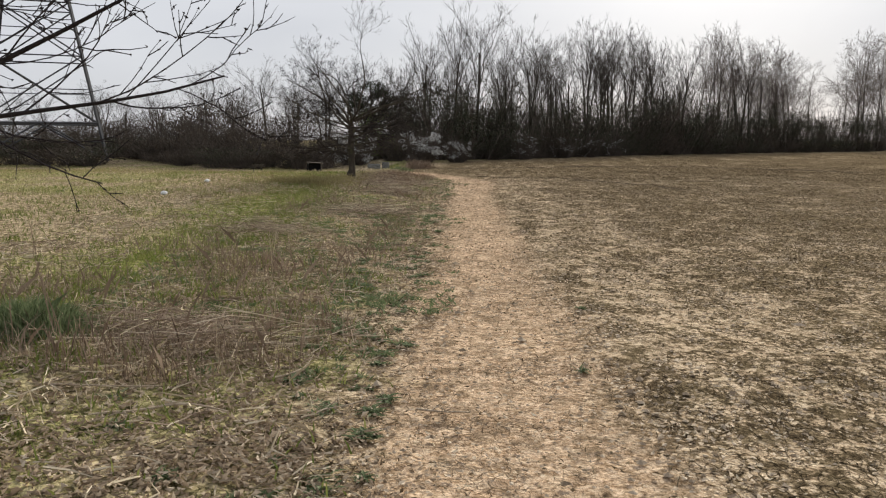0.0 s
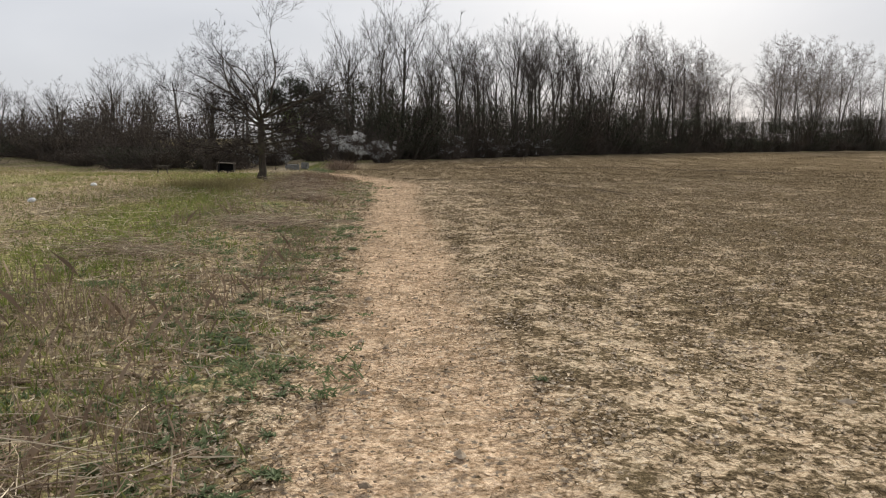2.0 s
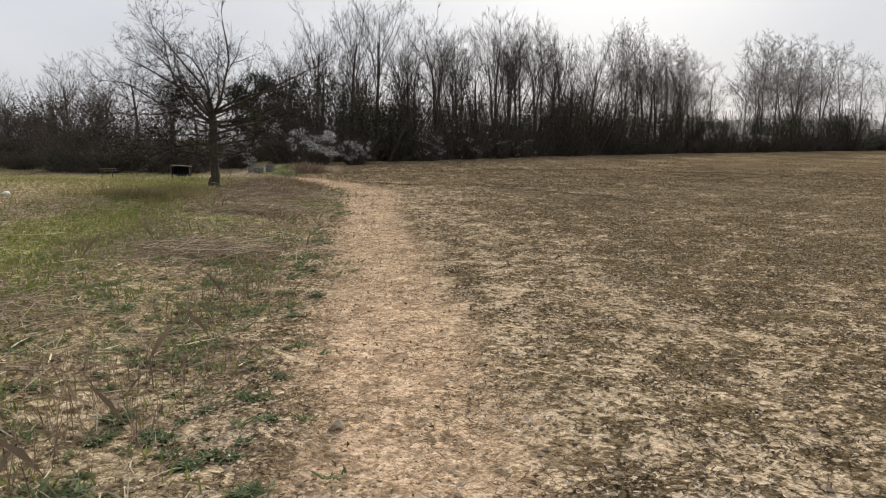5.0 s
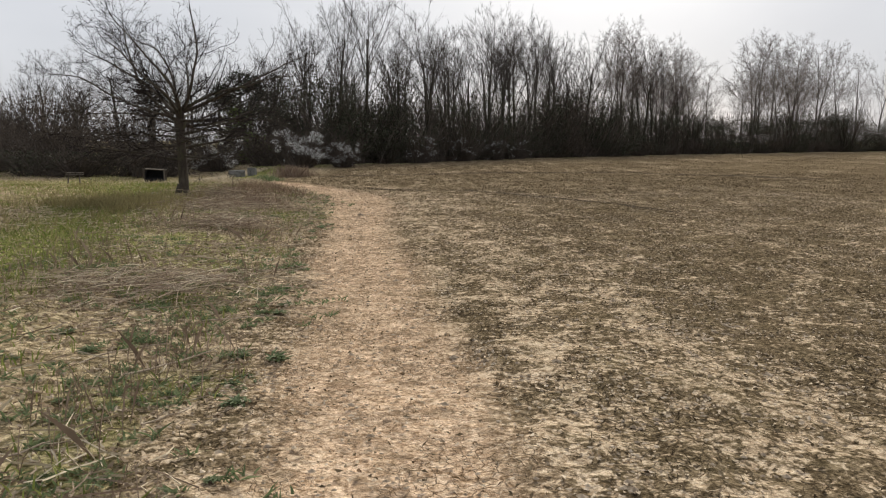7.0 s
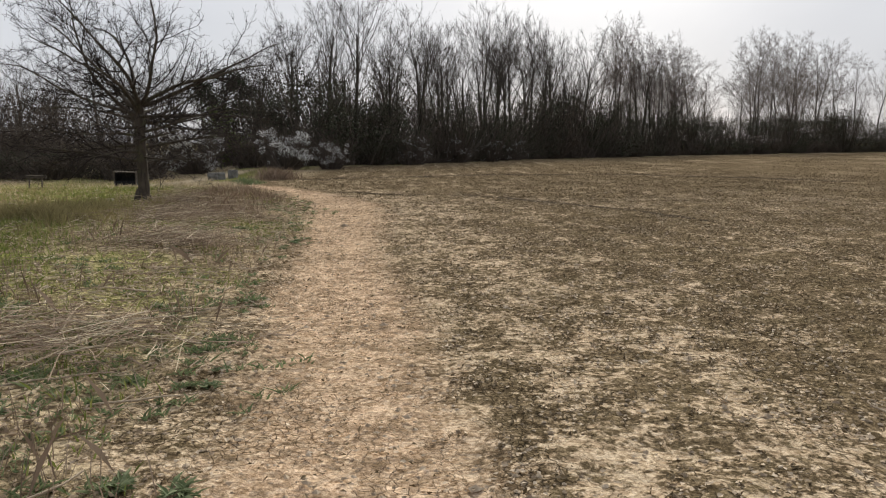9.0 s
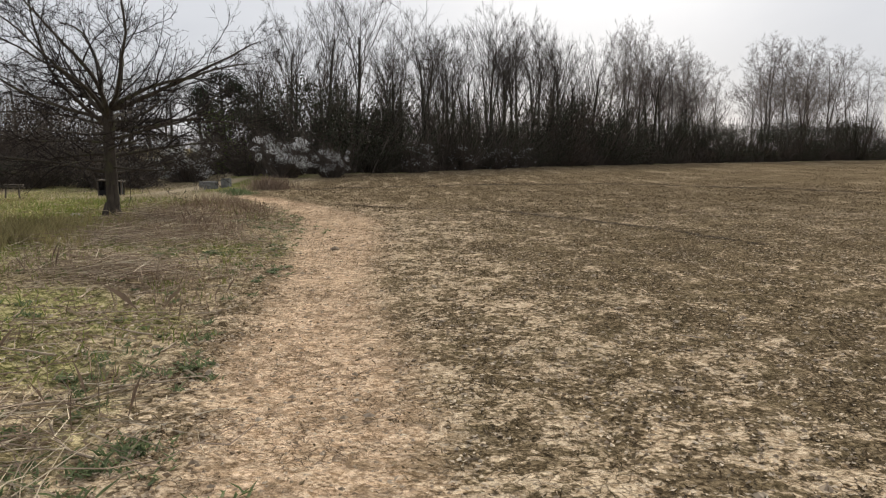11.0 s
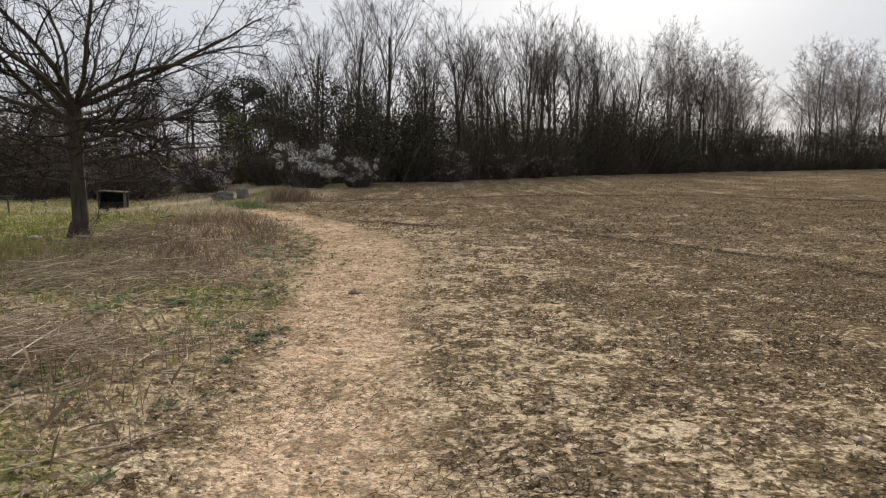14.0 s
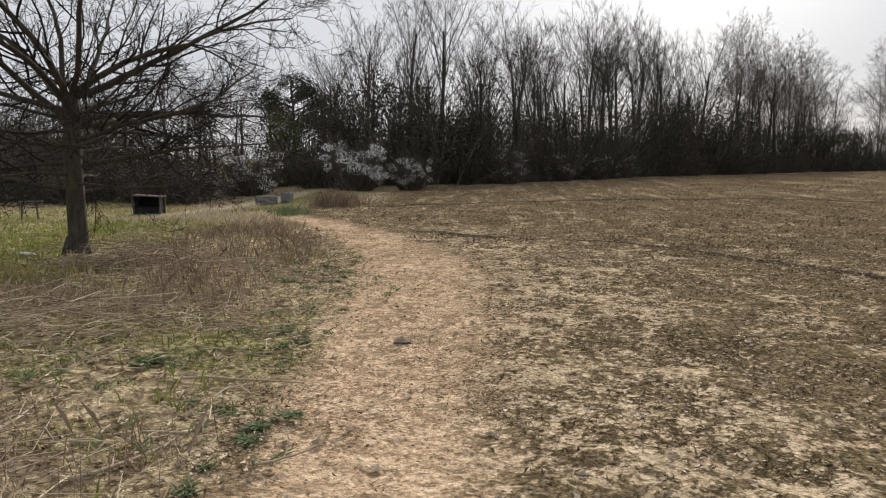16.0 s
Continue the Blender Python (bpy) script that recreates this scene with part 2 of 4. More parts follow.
def blades(points, height, rng, lean=0.35, width=0.012):
    """Grass blades: slim tapering quads that bend away."""
    n = len(points)
    h = (np.broadcast_to(height, n) * rng.uniform(0.55, 1.35, n))[:, None]
    a = rng.uniform(0, 2 * np.pi, n)
    side = np.stack([np.cos(a), np.sin(a), 0 * a], 1)
    out = np.stack([-np.sin(a), np.cos(a), 0 * a], 1) * rng.uniform(-1, 1, (n, 1)) * lean + rng.normal(size=(n, 3)) * [lean * .5, lean * .5, 0]
    p = np.asarray(points)
    up = np.array([[0, 0, 1.0]])
    tip = p + h * (up + out)
    mid = p + h * (0.55 * up + 0.35 * out)
    w = np.broadcast_to(width, n)[:, None]
    v = np.stack([p - side * w / 2, p + side * w / 2, mid + side * w * 0.4, tip, mid - side * w * 0.4], 1).reshape(-1, 3)
    return v, np.arange(5 * n).reshape(-1, 5)


def part(name, me, parent, label=""):
    ob = new(name, me)
    ob.parent = parent
    if label:
        tagged(ob, label)
    return ob


def thing(name, m, label, category, group="", kind=""):
    ob = new(name)
    ob.matrix_world = m
    return tagged(ob, label, category, group, kind)


def box_bm(sx, sy, sz, at=(0, 0, 0), edge=0.01, turn=None):
    bm = bmesh.new()
    bmesh.ops.create_cube(bm, size=1)
    bmesh.ops.scale(bm, vec=(sx, sy, sz), verts=bm.verts)
    bmesh.ops.bevel(bm, geom=bm.edges[:], offset=edge, segments=1, affect="EDGES")
    if turn:
        bmesh.ops.transform(bm, matrix=turn, verts=bm.verts)
    bmesh.ops.translate(bm, vec=at, verts=bm.verts)
    return bm


def bm_mesh(name, bm, mat):
    me = bpy.data.meshes.new(name)
    bm.to_mesh(me)
    bm.free()
    me.materials.append(mat)
    return me


def hash_noise(x, y, cell, seed):
    """Smooth value noise on arrays, 0 to 1."""
    gx, gy = x / cell + 1000.3, y / cell + 1000.7
    ix, iy = np.floor(gx).astype(np.int64), np.floor(gy).astype(np.int64)
    fx, fy = gx - ix, gy - iy
    fx, fy = fx * fx * (3 - 2 * fx), fy * fy * (3 - 2 * fy)

    def at(i, j):
        h = (i * 374761393 + j * 668265263 + seed * 1442695041) & 0x7FFFFFFF
        h = ((h ^ (h >> 13)) * 1274126177) & 0x7FFFFFFF
        return ((h ^ (h >> 16)) & 0xFFFF) / 65535.0

    return (at(ix, iy) * (1 - fx) + at(ix + 1, iy) * fx) * (1 - fy) + (at(ix, iy + 1) * (1 - fx) + at(ix + 1, iy + 1) * fx) * fy


def smooth(a, b, x):
    t = np.clip((x - a) / (b - a), 0, 1)
    return t * t * (3 - 2 * t)


# ---------------------------------------------------------------- the lie of the land
PATH_Y = [-40, 0, 5.5, 10, 14, 19, 23, 26, 28.5, 30.5, 33, 36, 39, 44]
PATH_X = [1.2, 0.15, -0.08, -0.22, -0.5, -0.8, -1.05, -1.1, -1.25, -1.75, -2.75, -4.5, -6.3, -8.4]
PATH_W = [1.7, 1.65, 1.55, 1.5, 1.4, 1.4, 1.45, 1.5, 1.6, 1.6, 1.3, 1.0, 0.7, 0.6]


def path_mid(y):
    return np.interp(y, PATH_Y, PATH_X)


def verge_line(y):
    """Where the ploughed field ends and the rough grass begins."""
    return np.interp(y, [-40, 0, 6, 10, 15, 20, 24, 27, 29.5, 32, 36, 40, 46, 54, 60], [0.3, -0.75, -1.08, -1.4, -1.68, -1.78, -1.85, -2.1, -2.6, -3.4, -5.2, -6.9, -8.0, -8.4, -8.4])


def ground_z(x, y):
    x, y = np.asarray(x, float), np.asarray(y, float)
    z = np.interp(y, [0, 10, 15, 20, 26, 40, 60, 120], [0, -0.02, -0.05, 0.0, 0.09, 0.06, 0.10, 0.1])
    z = z - 0.07 * smooth(0.5, 3.0, x) * (1 - smooth(14, 22, y))
    off = verge_line(y) - x
    z = z + 0.13 * smooth(0.0, 2.4, off) * smooth(-2, 4, y) * (1 - smooth(30, 40, y))
    z = z - 0.26 * smooth(32, 39, y) * smooth(-5.0, -8.5, x) * (1 - smooth(46, 54, y))
    z = z + 0.25 * smooth(44, 56, y) * smooth(-12, -22, x)
    z = z + (hash_noise(x, y, 2.7, 3) - 0.5) * 0.07 + (hash_noise(x, y, 0.7, 4) - 0.5) * 0.03
    return z


def place(x, y):
    return float(ground_z(np.array([x]), np.array([y]))[0])


def axis_steps(lo, fine_lo, fine_hi, hi, step, grow):
    out = list(np.arange(fine_lo, fine_hi, step))
    d, v = step, out[-1]
    while v < hi:
        d *= grow
        v += d
        out.append(v)
    d, v = step, out[0]
    while v > lo:
        d *= grow
        v -= d
        out.insert(0, v)
    return np.array(out)


gx = axis_steps(-900, -5.0, 5.0, 900, 0.085, 1.07)
gy = axis_steps(-300, 2.6, 31, 1500, 0.10, 1.07)
GX, GY = np.meshgrid(gx, gy)
X, Y = GX.ravel(), GY.ravel()
near = (1 - smooth(30, 60, np.abs(Y - 15))) * (1 - smooth(10, 30, np.abs(X)))
warp = (hash_noise(X, Y, 1.1, 7) - 0.5) * 0.7 + (hash_noise(X, Y, 0.35, 8) - 0.5) * 0.35 + (hash_noise(X, Y, 0.13, 9) - 0.5) * 0.18
off_path = np.abs(X - path_mid(Y) + warp * 0.45)
m_path = 1 - smooth(0.35, 1.12, off_path / (np.interp(Y, PATH_Y, PATH_W) * 0.62))
m_path *= 1 - smooth(40, 46, Y)
far_track = 1 - smooth(0.3, 0.75, np.abs(X - np.interp(Y, [36, 40, 45, 50, 56], [-9.9, -9.35, -8.6, -7.9, -6.5]) + warp * 0.3))
far_track *= smooth(36.2, 37.2, Y) * (1 - smooth(50, 54, Y))
verge = smooth(-0.25, 0.35, verge_line(Y) - X + warp * 0.9)
verge = np.maximum(verge, smooth(40, 44, Y + warp) * smooth(0, 2, -3.0 - X))
wood_front = np.interp(X, [-60, -24, -10, -8, -5, 0, 5, 11, 20, 27, 38, 54, 75, 120], [43, 44, 47, 54, 56, 60, 66, 75, 82, 89, 97, 110, 124, 140])
verge = np.maximum(verge, smooth(-2.2, -0.4, Y - wood_front + warp * 2))
m_green = smooth(0.42, 0.60, hash_noise(X, Y, 2.6, 21) * 0.6 + hash_noise(X, Y, 0.8, 22) * 0.4)
strip = np.exp(-((X - np.interp(Y, [0, 6, 12, 18, 24, 30], [-4.2, -4.0, -4.6, -5.2, -6.2, -7.2])) / 1.0) ** 2)
m_green = np.clip(m_green * 0.6 + strip * 1.05 * (0.4 + hash_noise(X, Y, 0.9, 23)), 0, 1)
m_crop = smooth(0.8, 4.5, X - path_mid(Y) + warp * 1.5) * (0.35 + 0.65 * smooth(7, 18, Y))
m_crop = np.maximum(m_crop, smooth(31, 37, Y)) * (1 - verge) * (0.8 + 0.3 * hash_noise(X, Y, 3.3, 15))
residue = 0.1 * hash_noise(X, Y, 1.0, 71) + 0.35 * hash_noise(X, Y, 0.3, 72) + 0.55 * hash_noise(X, Y, 0.13, 73)
rough_bits = (hash_noise(X, Y, 0.16, 11) - 0.5) * 0.028 + (hash_noise(X, Y, 0.32, 12) - 0.5) * 0.03
Z = ground_z(X, Y) + near * (rough_bits * (1 - 0.65 * m_path) - 0.025 * m_path * (1 - verge))
ny, nx = GX.shape
idx = np.arange(nx * ny).reshape(ny, nx)
quads = np.stack([idx[:-1, :-1], idx[:-1, 1:], idx[1:, 1:], idx[1:, :-1]], -1).reshape(-1, 4)


def ground_material():
    m, nt, b = matter("field_earth", 0.95)
    b.inputs["Specular IOR Level"].default_value = 0.0

    def attr(n):
        a = nt.nodes.new("ShaderNodeAttribute")
        a.attribute_name = n
        return a.outputs["Fac"]

    mid = noise_of(nt, 7.0, 5.0, 0.62, 0.4)
    fine = noise_of(nt, 38.0, 5.0, 0.6, 0.3)
    big = noise_of(nt, 0.45, 3.0, 0.5, 0.5)
    tc = nt.nodes.new("ShaderNodeTexCoord")
    warpn = nt.nodes.new("ShaderNodeTexNoise")
    warpn.inputs["Scale"].default_value = 9.0
    wv = nt.nodes.new("ShaderNodeVectorMath")
    wv.operation = "SCALE"
    wv.inputs["Scale"].default_value = 0.09
    nt.links.new(tc.outputs["Object"], warpn.inputs["Vector"])
    nt.links.new(warpn.outputs["Color"], wv.inputs[0])
    add = nt.nodes.new("ShaderNodeVectorMath")
    nt.links.new(tc.outputs["Object"], add.inputs[0])
    nt.links.new(wv.outputs["Vector"], add.inputs[1])
    vor = nt.nodes.new("ShaderNodeTexVoronoi")
    vor.feature = "DISTANCE_TO_EDGE"
    vor.inputs["Scale"].default_value = 14.0
    nt.links.new(add.outputs["Vector"], vor.inputs["Vector"])
    crack = ramp(nt, vor.outputs["Distance"], (0.0, (1, 1, 1)), (0.05, (0, 0, 0)))
    # field: pale dried crust in small plates, with dark crumb and dead growth between
    plate = noise_of(nt, 11.0, 3.0, 0.5, 0.8)
    rows = noise_of(nt, 1.0, 3.0, 0.55, 0.3, (1.5, 0.16, 1.0))
    def chips(scale):
        v = nt.nodes.new("ShaderNodeTexVoronoi")
        v.inputs["Scale"].default_value = scale
        nt.links.new(add.outputs["Vector"], v.inputs["Vector"])
        sep = nt.nodes.new("ShaderNodeSeparateColor")
        nt.links.new(v.outputs["Color"], sep.inputs["Color"])
        return calc(nt, "ADD", calc(nt, "MULTIPLY", sep.outputs["Red"], 0.42), 0.29)

    grit = calc(nt, "ADD", calc(nt, "MULTIPLY", chips(17.0), 0.6), calc(nt, "MULTIPLY", chips(42.0), 0.4))
    crumb = calc(nt, "ADD", calc(nt, "ADD", calc(nt, "MULTIPLY", plate, 0.29), calc(nt, "MULTIPLY", mid, 0.22)), calc(nt, "ADD", calc(nt, "MULTIPLY", fine, 0.13), calc(nt, "MULTIPLY", grit, 0.36)))
    litter = noise_of(nt, 14.0, 5.0, 0.66, 0.4)
    trod = noise_of(nt, 5.0, 6.0, 0.7, 0.3)
    grain = calc(nt, "ADD", calc(nt, "MULTIPLY", fine, 0.55), calc(nt, "MULTIPLY", grit, 0.45))
    clay = ramp(nt, grain, (0.40, (0.27, 0.195, 0.124)), (0.49, (0.48, 0.368, 0.25)), (0.60, (0.70, 0.567, 0.41)))
    dead = ramp(nt, grain, (0.40, (0.038, 0.028, 0.016)), (0.49, (0.102, 0.075, 0.044)), (0.60, (0.25, 0.19, 0.118)))
    lie = calc(nt, "ADD", calc(nt, "ADD", calc(nt, "MULTIPLY", attr("residue"), 0.5), 0.25), calc(nt, "MULTIPLY", calc(nt, "SUBTRACT", litter, 0.5), 1.5))
    lie = calc(nt, "ADD", lie, calc(nt, "ADD", calc(nt, "MULTIPLY", calc(nt, "SUBTRACT", 0.5, rows), 0.36), calc(nt, "MULTIPLY", attr("crop"), 0.15)))
    mat = ramp(nt, lie, (0.43, (0, 0, 0)), (0.54, (1, 1, 1)))
    field = blend(nt, calc(nt, "MULTIPLY", mat, 0.95), clay, dead)
    field = blend(nt, calc(nt, "MULTIPLY", ramp(nt, noise_of(nt, 2.6, 4.0, 0.6, 0.3), (0.50, (0, 0, 0)), (0.62, (1, 1, 1))), 0.22), field, (0.14, 0.115, 0.062))
    crack = calc(nt, "MULTIPLY", crack, ramp(nt, noise_of(nt, 0.9, 3.0, 0.6, 0.4), (0.46, (0, 0, 0)), (0.60, (1, 1, 1))))
    field = blend(nt, calc(nt, "MULTIPLY", crack, 0.6), field, (0.05, 0.038, 0.026))
    path = ramp(nt, grain, (0.38, (0.24, 0.155, 0.092)), (0.45, (0.45, 0.312, 0.20)), (0.50, (0.61, 0.434, 0.292)), (0.60, (0.78, 0.592, 0.425)))
    path = blend(nt, calc(nt, "MULTIPLY", ramp(nt, trod, (0.50, (0, 0, 0)), (0.58, (1, 1, 1))), 0.78), path, (0.27, 0.188, 0.122))
    soil = ramp(nt, crumb, (0.41, (0.076, 0.058, 0.034)), (0.485, (0.235, 0.182, 0.11)), (0.57, (0.56, 0.45, 0.30)))
    green = ramp(nt, crumb, (0.41, (0.062, 0.076, 0.021)), (0.49, (0.165, 0.182, 0.05)), (0.58, (0.41, 0.38, 0.16)))
    turf = blend(nt, attr("green"), soil, green)
    edge = calc(nt, "MULTIPLY", calc(nt, "SUBTRACT", plate, 0.5), 1.8)
    col = blend(nt, calc(nt, "ADD", attr("path"), calc(nt, "MULTIPLY", edge, attr("path")), True), field, path)
    col = blend(nt, calc(nt, "ADD", attr("verge"), calc(nt, "MULTIPLY", edge, calc(nt, "MULTIPLY", attr("verge"), calc(nt, "SUBTRACT", 1.4, attr("verge")))), True), col, turf)
    col = blend(nt, attr("track"), col, (0.52, 0.42, 0.29))
    col = blend(nt, calc(nt, "MULTIPLY", calc(nt, "SUBTRACT", big, 0.42), 0.5, True), col, (0.17, 0.13, 0.07))
    nt.links.new(col, b.inputs["Base Color"])
    h = calc(nt, "ADD", calc(nt, "MULTIPLY", mid, 0.6), calc(nt, "ADD", calc(nt, "MULTIPLY", fine, 0.3), calc(nt, "MULTIPLY", grit, 0.5)))
    h = calc(nt, "ADD", calc(nt, "SUBTRACT", h, calc(nt, "MULTIPLY", crack, 0.4)), calc(nt, "MULTIPLY", litter, 0.5))
    bump(nt, b, h, 1.0, 0.05)
    return m


ground_me = raw_mesh("ground", np.stack([X, Y, Z], 1), quads, ground_material(), True)
for key, val in (("path", 0.76 * m_path * (1 - verge * 0.6)), ("verge", verge), ("green", m_green), ("track", far_track), ("crop", m_crop), ("residue", residue)):
    ground_me.attributes.new(key, "FLOAT", "POINT").data.foreach_set("value", val.astype(np.float32))
tagged(new("ground", ground_me), "bare brown field with trodden sandy path and grass verge", "ground", kind="structure")


# ---------------------------------------------------------------- trees
def grow(rng, p, d, length, radius, level, spec, out, home=0):
    """A limb of short bent pieces, with its side limbs. Pieces go to out as (level, home limb, row)."""
    s = spec[level]
    n = s["n"]
    step = length / n
    p, d = np.array(p, float), np.array(d, float)
    kids = s.get("kids", 0)
    marks = sorted(rng.uniform(s.get("from", 0.2), 1.0, kids)) if kids else []
    done, turn = 0, rng.uniform(0, 6.28)
    tip = s.get("tip", 0.35)
    for i in range(n):
        f0, f1 = i / n, (i + 1) / n
        d = d + rng.normal(size=3) * s.get("bend", 0.12) + np.array([0, 0, s.get("rise", 0.0)])
        d /= np.linalg.norm(d)
        q = p + d * step
        r0, r1 = radius * (1 - f0 * (1 - tip)), radius * (1 - f1 * (1 - tip))
        out.append((level, home, (*p, *q, r0, r1)))
        while done < len(marks) and marks[done] <= f1:
            t = (marks[done] - f0) / (f1 - f0)
            base = p + (q - p) * t
            turn += 2.4 + rng.uniform(-0.5, 0.5)
            a = radians(rng.uniform(*s["angle"]))
            ref = np.cross(d, [0.3, 0.2, 1.0] if abs(d[2]) < 0.95 else [1.0, 0, 0])
            ref /= np.linalg.norm(ref)
            oth = np.cross(d, ref)
            cd = d * math.cos(a) + (ref * math.cos(turn) + oth * math.sin(turn)) * math.sin(a)
            shrink = 1 - s.get("taper", 0.5) * marks[done]
            cl = length * rng.uniform(*s["len"]) * shrink
            cr = max(spec["thin"], (r0 + (r1 - r0) * t) * rng.uniform(*s.get("thick", (0.36, 0.58))))
            grow(rng, base, cd, cl, cr, level + 1, spec, out, home if level else len(out))
            done += 1
        p = q
    return out


def tree_meshes(name, out, bark, twig, sides=(6, 3)):
    a = [r for lv, _, r in out if lv == 0]
    b = [r for lv, _, r in out if lv > 0]
    return raw_mesh(name + "_trunk", *tubes(a, sides[0]), bark, True), raw_mesh(name + "_crown", *tubes(b, sides[1]), twig)


WOOD_SPECS = []
for k in range(6):
    WOOD_SPECS.append({
        "thin": 0.0054,
        0: dict(n=9, bend=0.03, rise=0.02, kids=11 + (k % 3), angle=(10, 38), len=(0.50, 0.78), taper=0.22, tip=0.3, thick=(0.26, 0.5), **{"from": 0.44 + 0.05 * (k % 3)}),
        1: dict(n=6, bend=0.06, rise=0.05, kids=8, angle=(18, 42), len=(0.28, 0.46), taper=0.45, tip=0.25, **{"from": 0.2}),
        2: dict(n=3, bend=0.05, rise=0.06, kids=6, angle=(16, 38), len=(0.35, 0.65), taper=0.3, tip=0.5, **{"from": 0.15}),
        3: dict(n=1, bend=0.12, rise=0.06, tip=0.4),
    })


BIRCH_SPEC = {
    "thin": 0.006,
    0: dict(n=11, bend=0.025, rise=0.04, kids=24, angle=(24, 46), len=(0.40, 0.58), taper=0.62, tip=0.12, thick=(0.26, 0.46), **{"from": 0.25}),
    1: dict(n=5, bend=0.06, rise=0.03, kids=8, angle=(24, 50), len=(0.3, 0.5), taper=0.35, tip=0.3, **{"from": 0.15}),
    2: dict(n=3, bend=0.1, rise=-0.02, kids=5, angle=(22, 50), len=(0.4, 0.8), taper=0.25, tip=0.5),
    3: dict(n=1, bend=0.12, rise=-0.03, tip=0.4),
}


def wood_tree(k, m, birch=False):
    rng = np.random.RandomState(100 + k)
    out = []
    grow(rng, (0, 0, -0.1), (rng.uniform(-.05, .05), rng.uniform(-.05, .05), 1), 8.0 if birch else 6.4, 0.08 if birch else 0.12, 0, BIRCH_SPEC if birch else WOOD_SPECS[k % 6], out)
    if k % 3 == 0 and not birch:
        grow(rng, (0.05, 0.05, 0.6), (rng.uniform(-.25, .25), rng.uniform(-.2, .2), 1), 5.6, 0.09, 0, WOOD_SPECS[k % 6], out)
    lift = 10.0 / max(r[5] for _, _, r in out)
    out = [(lv, h, tuple(c * lift for c in r[:6]) + r[6:]) for lv, h, r in out]
    a, b = tree_meshes("wood_tree", out, BARK_BIRCH if birch else BARK_WOOD, TWIG_BIRCH if birch else TWIG_WOOD)
    t = thing("birch_tree" if birch else "bare_tree", m, "slender pale bare birch at the far end of the wood" if birch else "tall bare grey deciduous tree in the wood edge", "tree", "birches" if birch else "trees of the wood")
    part("trunk", a, t)
    part("crown", b, t, "bare leafless twigs")
    return t


def stand(x, y, turn, size, wide=1.0):
    return pose(x, y, place(x, y) - 0.05, 0, 0, turn) @ Matrix.Diagonal((size * wide, size * wide, size, 1))


rt = np.random.RandomState(5)
wood_kinds = [wood_tree(k, stand(*p)) for k, p in enumerate([(-3.0, 63, 0, 1.02), (0.5, 66, 50, 1.03), (4.1, 76, 90, 1.14), (9.5, 80, 10, 1.15), (15, 84, 200, 1.18), (28.5, 94, 120, 1.24)])]
birch_kinds = [wood_tree(k, stand(*p), True) for k, p in ((7, (44.0, 105, 0, 1.2)), (9, (48, 109, 70, 1.2)))]
front_x = np.array([-8, -5, 0, 5, 11, 20, 27, 38, 54, 75, 120])
front_y = np.array([54, 56, 60, 66, 75, 82, 89, 97, 110, 124, 140])
seen = [(-3.0, 63), (0.5, 66), (4.1, 76), (9.5, 80), (15, 84), (28.5, 94)]


def front(x):
    return float(np.interp(x, front_x, front_y))


for row, (gap, back) in enumerate(((1.9, 3.0), (2.7, 7.5), (5.5, 13.0))):
    x = -7.6 + row
    while x < 35:
        xx, yy = x + rt.uniform(-.5, .5), front(x) + back + rt.uniform(-1.5, 1.5)
        if min((xx - a) ** 2 + (yy - b) ** 2 for a, b in seen) > 1.4:
            high = np.interp(xx, [-8.5, -6.5, -3, 6, 18, 28, 34, 37], [0.86, 0.96, 0.98, 1.09, 1.17, 1.19, 1.08, 0.95])
            copy_thing(birch_kinds[rt.randint(2)] if xx > 21 and rt.uniform() < 0.6 else wood_kinds[rt.randint(6)], stand(xx, yy, rt.uniform(0, 360), high * rt.uniform(0.96, 1.02), rt.uniform(0.95, 1.25)))
        x += gap * rt.uniform(0.75, 1.25)
for x, y, s in ((31, 91, .9), (33.5, 93, .82), (35, 94, .85), (36.5, 95, .7), (46.5, 99, 1.0), (50, 101, .95), (53, 103, 1.0), (56.5, 108, .95), (60, 109, 1.05), (45, 97, 1.05), (51, 104, 1.05), (55, 106, 1.1), (58, 112, 1.0), (63, 114, 1.08), (40, 100, .78), (68, 118, 1.05), (49, 106, 1.0), (73, 121, 1.05), (79, 124, 1.1), (85, 126, 1.0), (37.5, 104, .6), (61, 117, .9)):
    copy_thing(birch_kinds[rt.randint(2)], stand(x, y + 7, rt.uniform(0, 360), s * 1.27, 1.15))
# the lower wood beyond the grass, on the west
for x, y, s in ((-28.9, 80, .86), (-31, 79, .82), (-24.5, 78, .84), (-22, 80, .8), (-35, 76, .72), (-38, 75, .68), (-41, 74, .6), (-45, 73, .62), (-33, 82, .7), (-19, 70, .66), (-16, 69, .7),
                (-26, 72, .62), (-48, 72, .6), (-52, 74, .62), (-56, 70, .6), (-13, 66, .66), (-43, 80, .7), (-20, 58, .5), (-24, 60, .52), (-14, 58, .55), (-8.5, 62, .72), (-30, 66, .55), (-36, 64, .5), (-17, 62, .62)):
    copy_thing(wood_kinds[rt.randint(6)], stand(x, y, rt.uniform(0, 360), s * 0.98, 1.5))


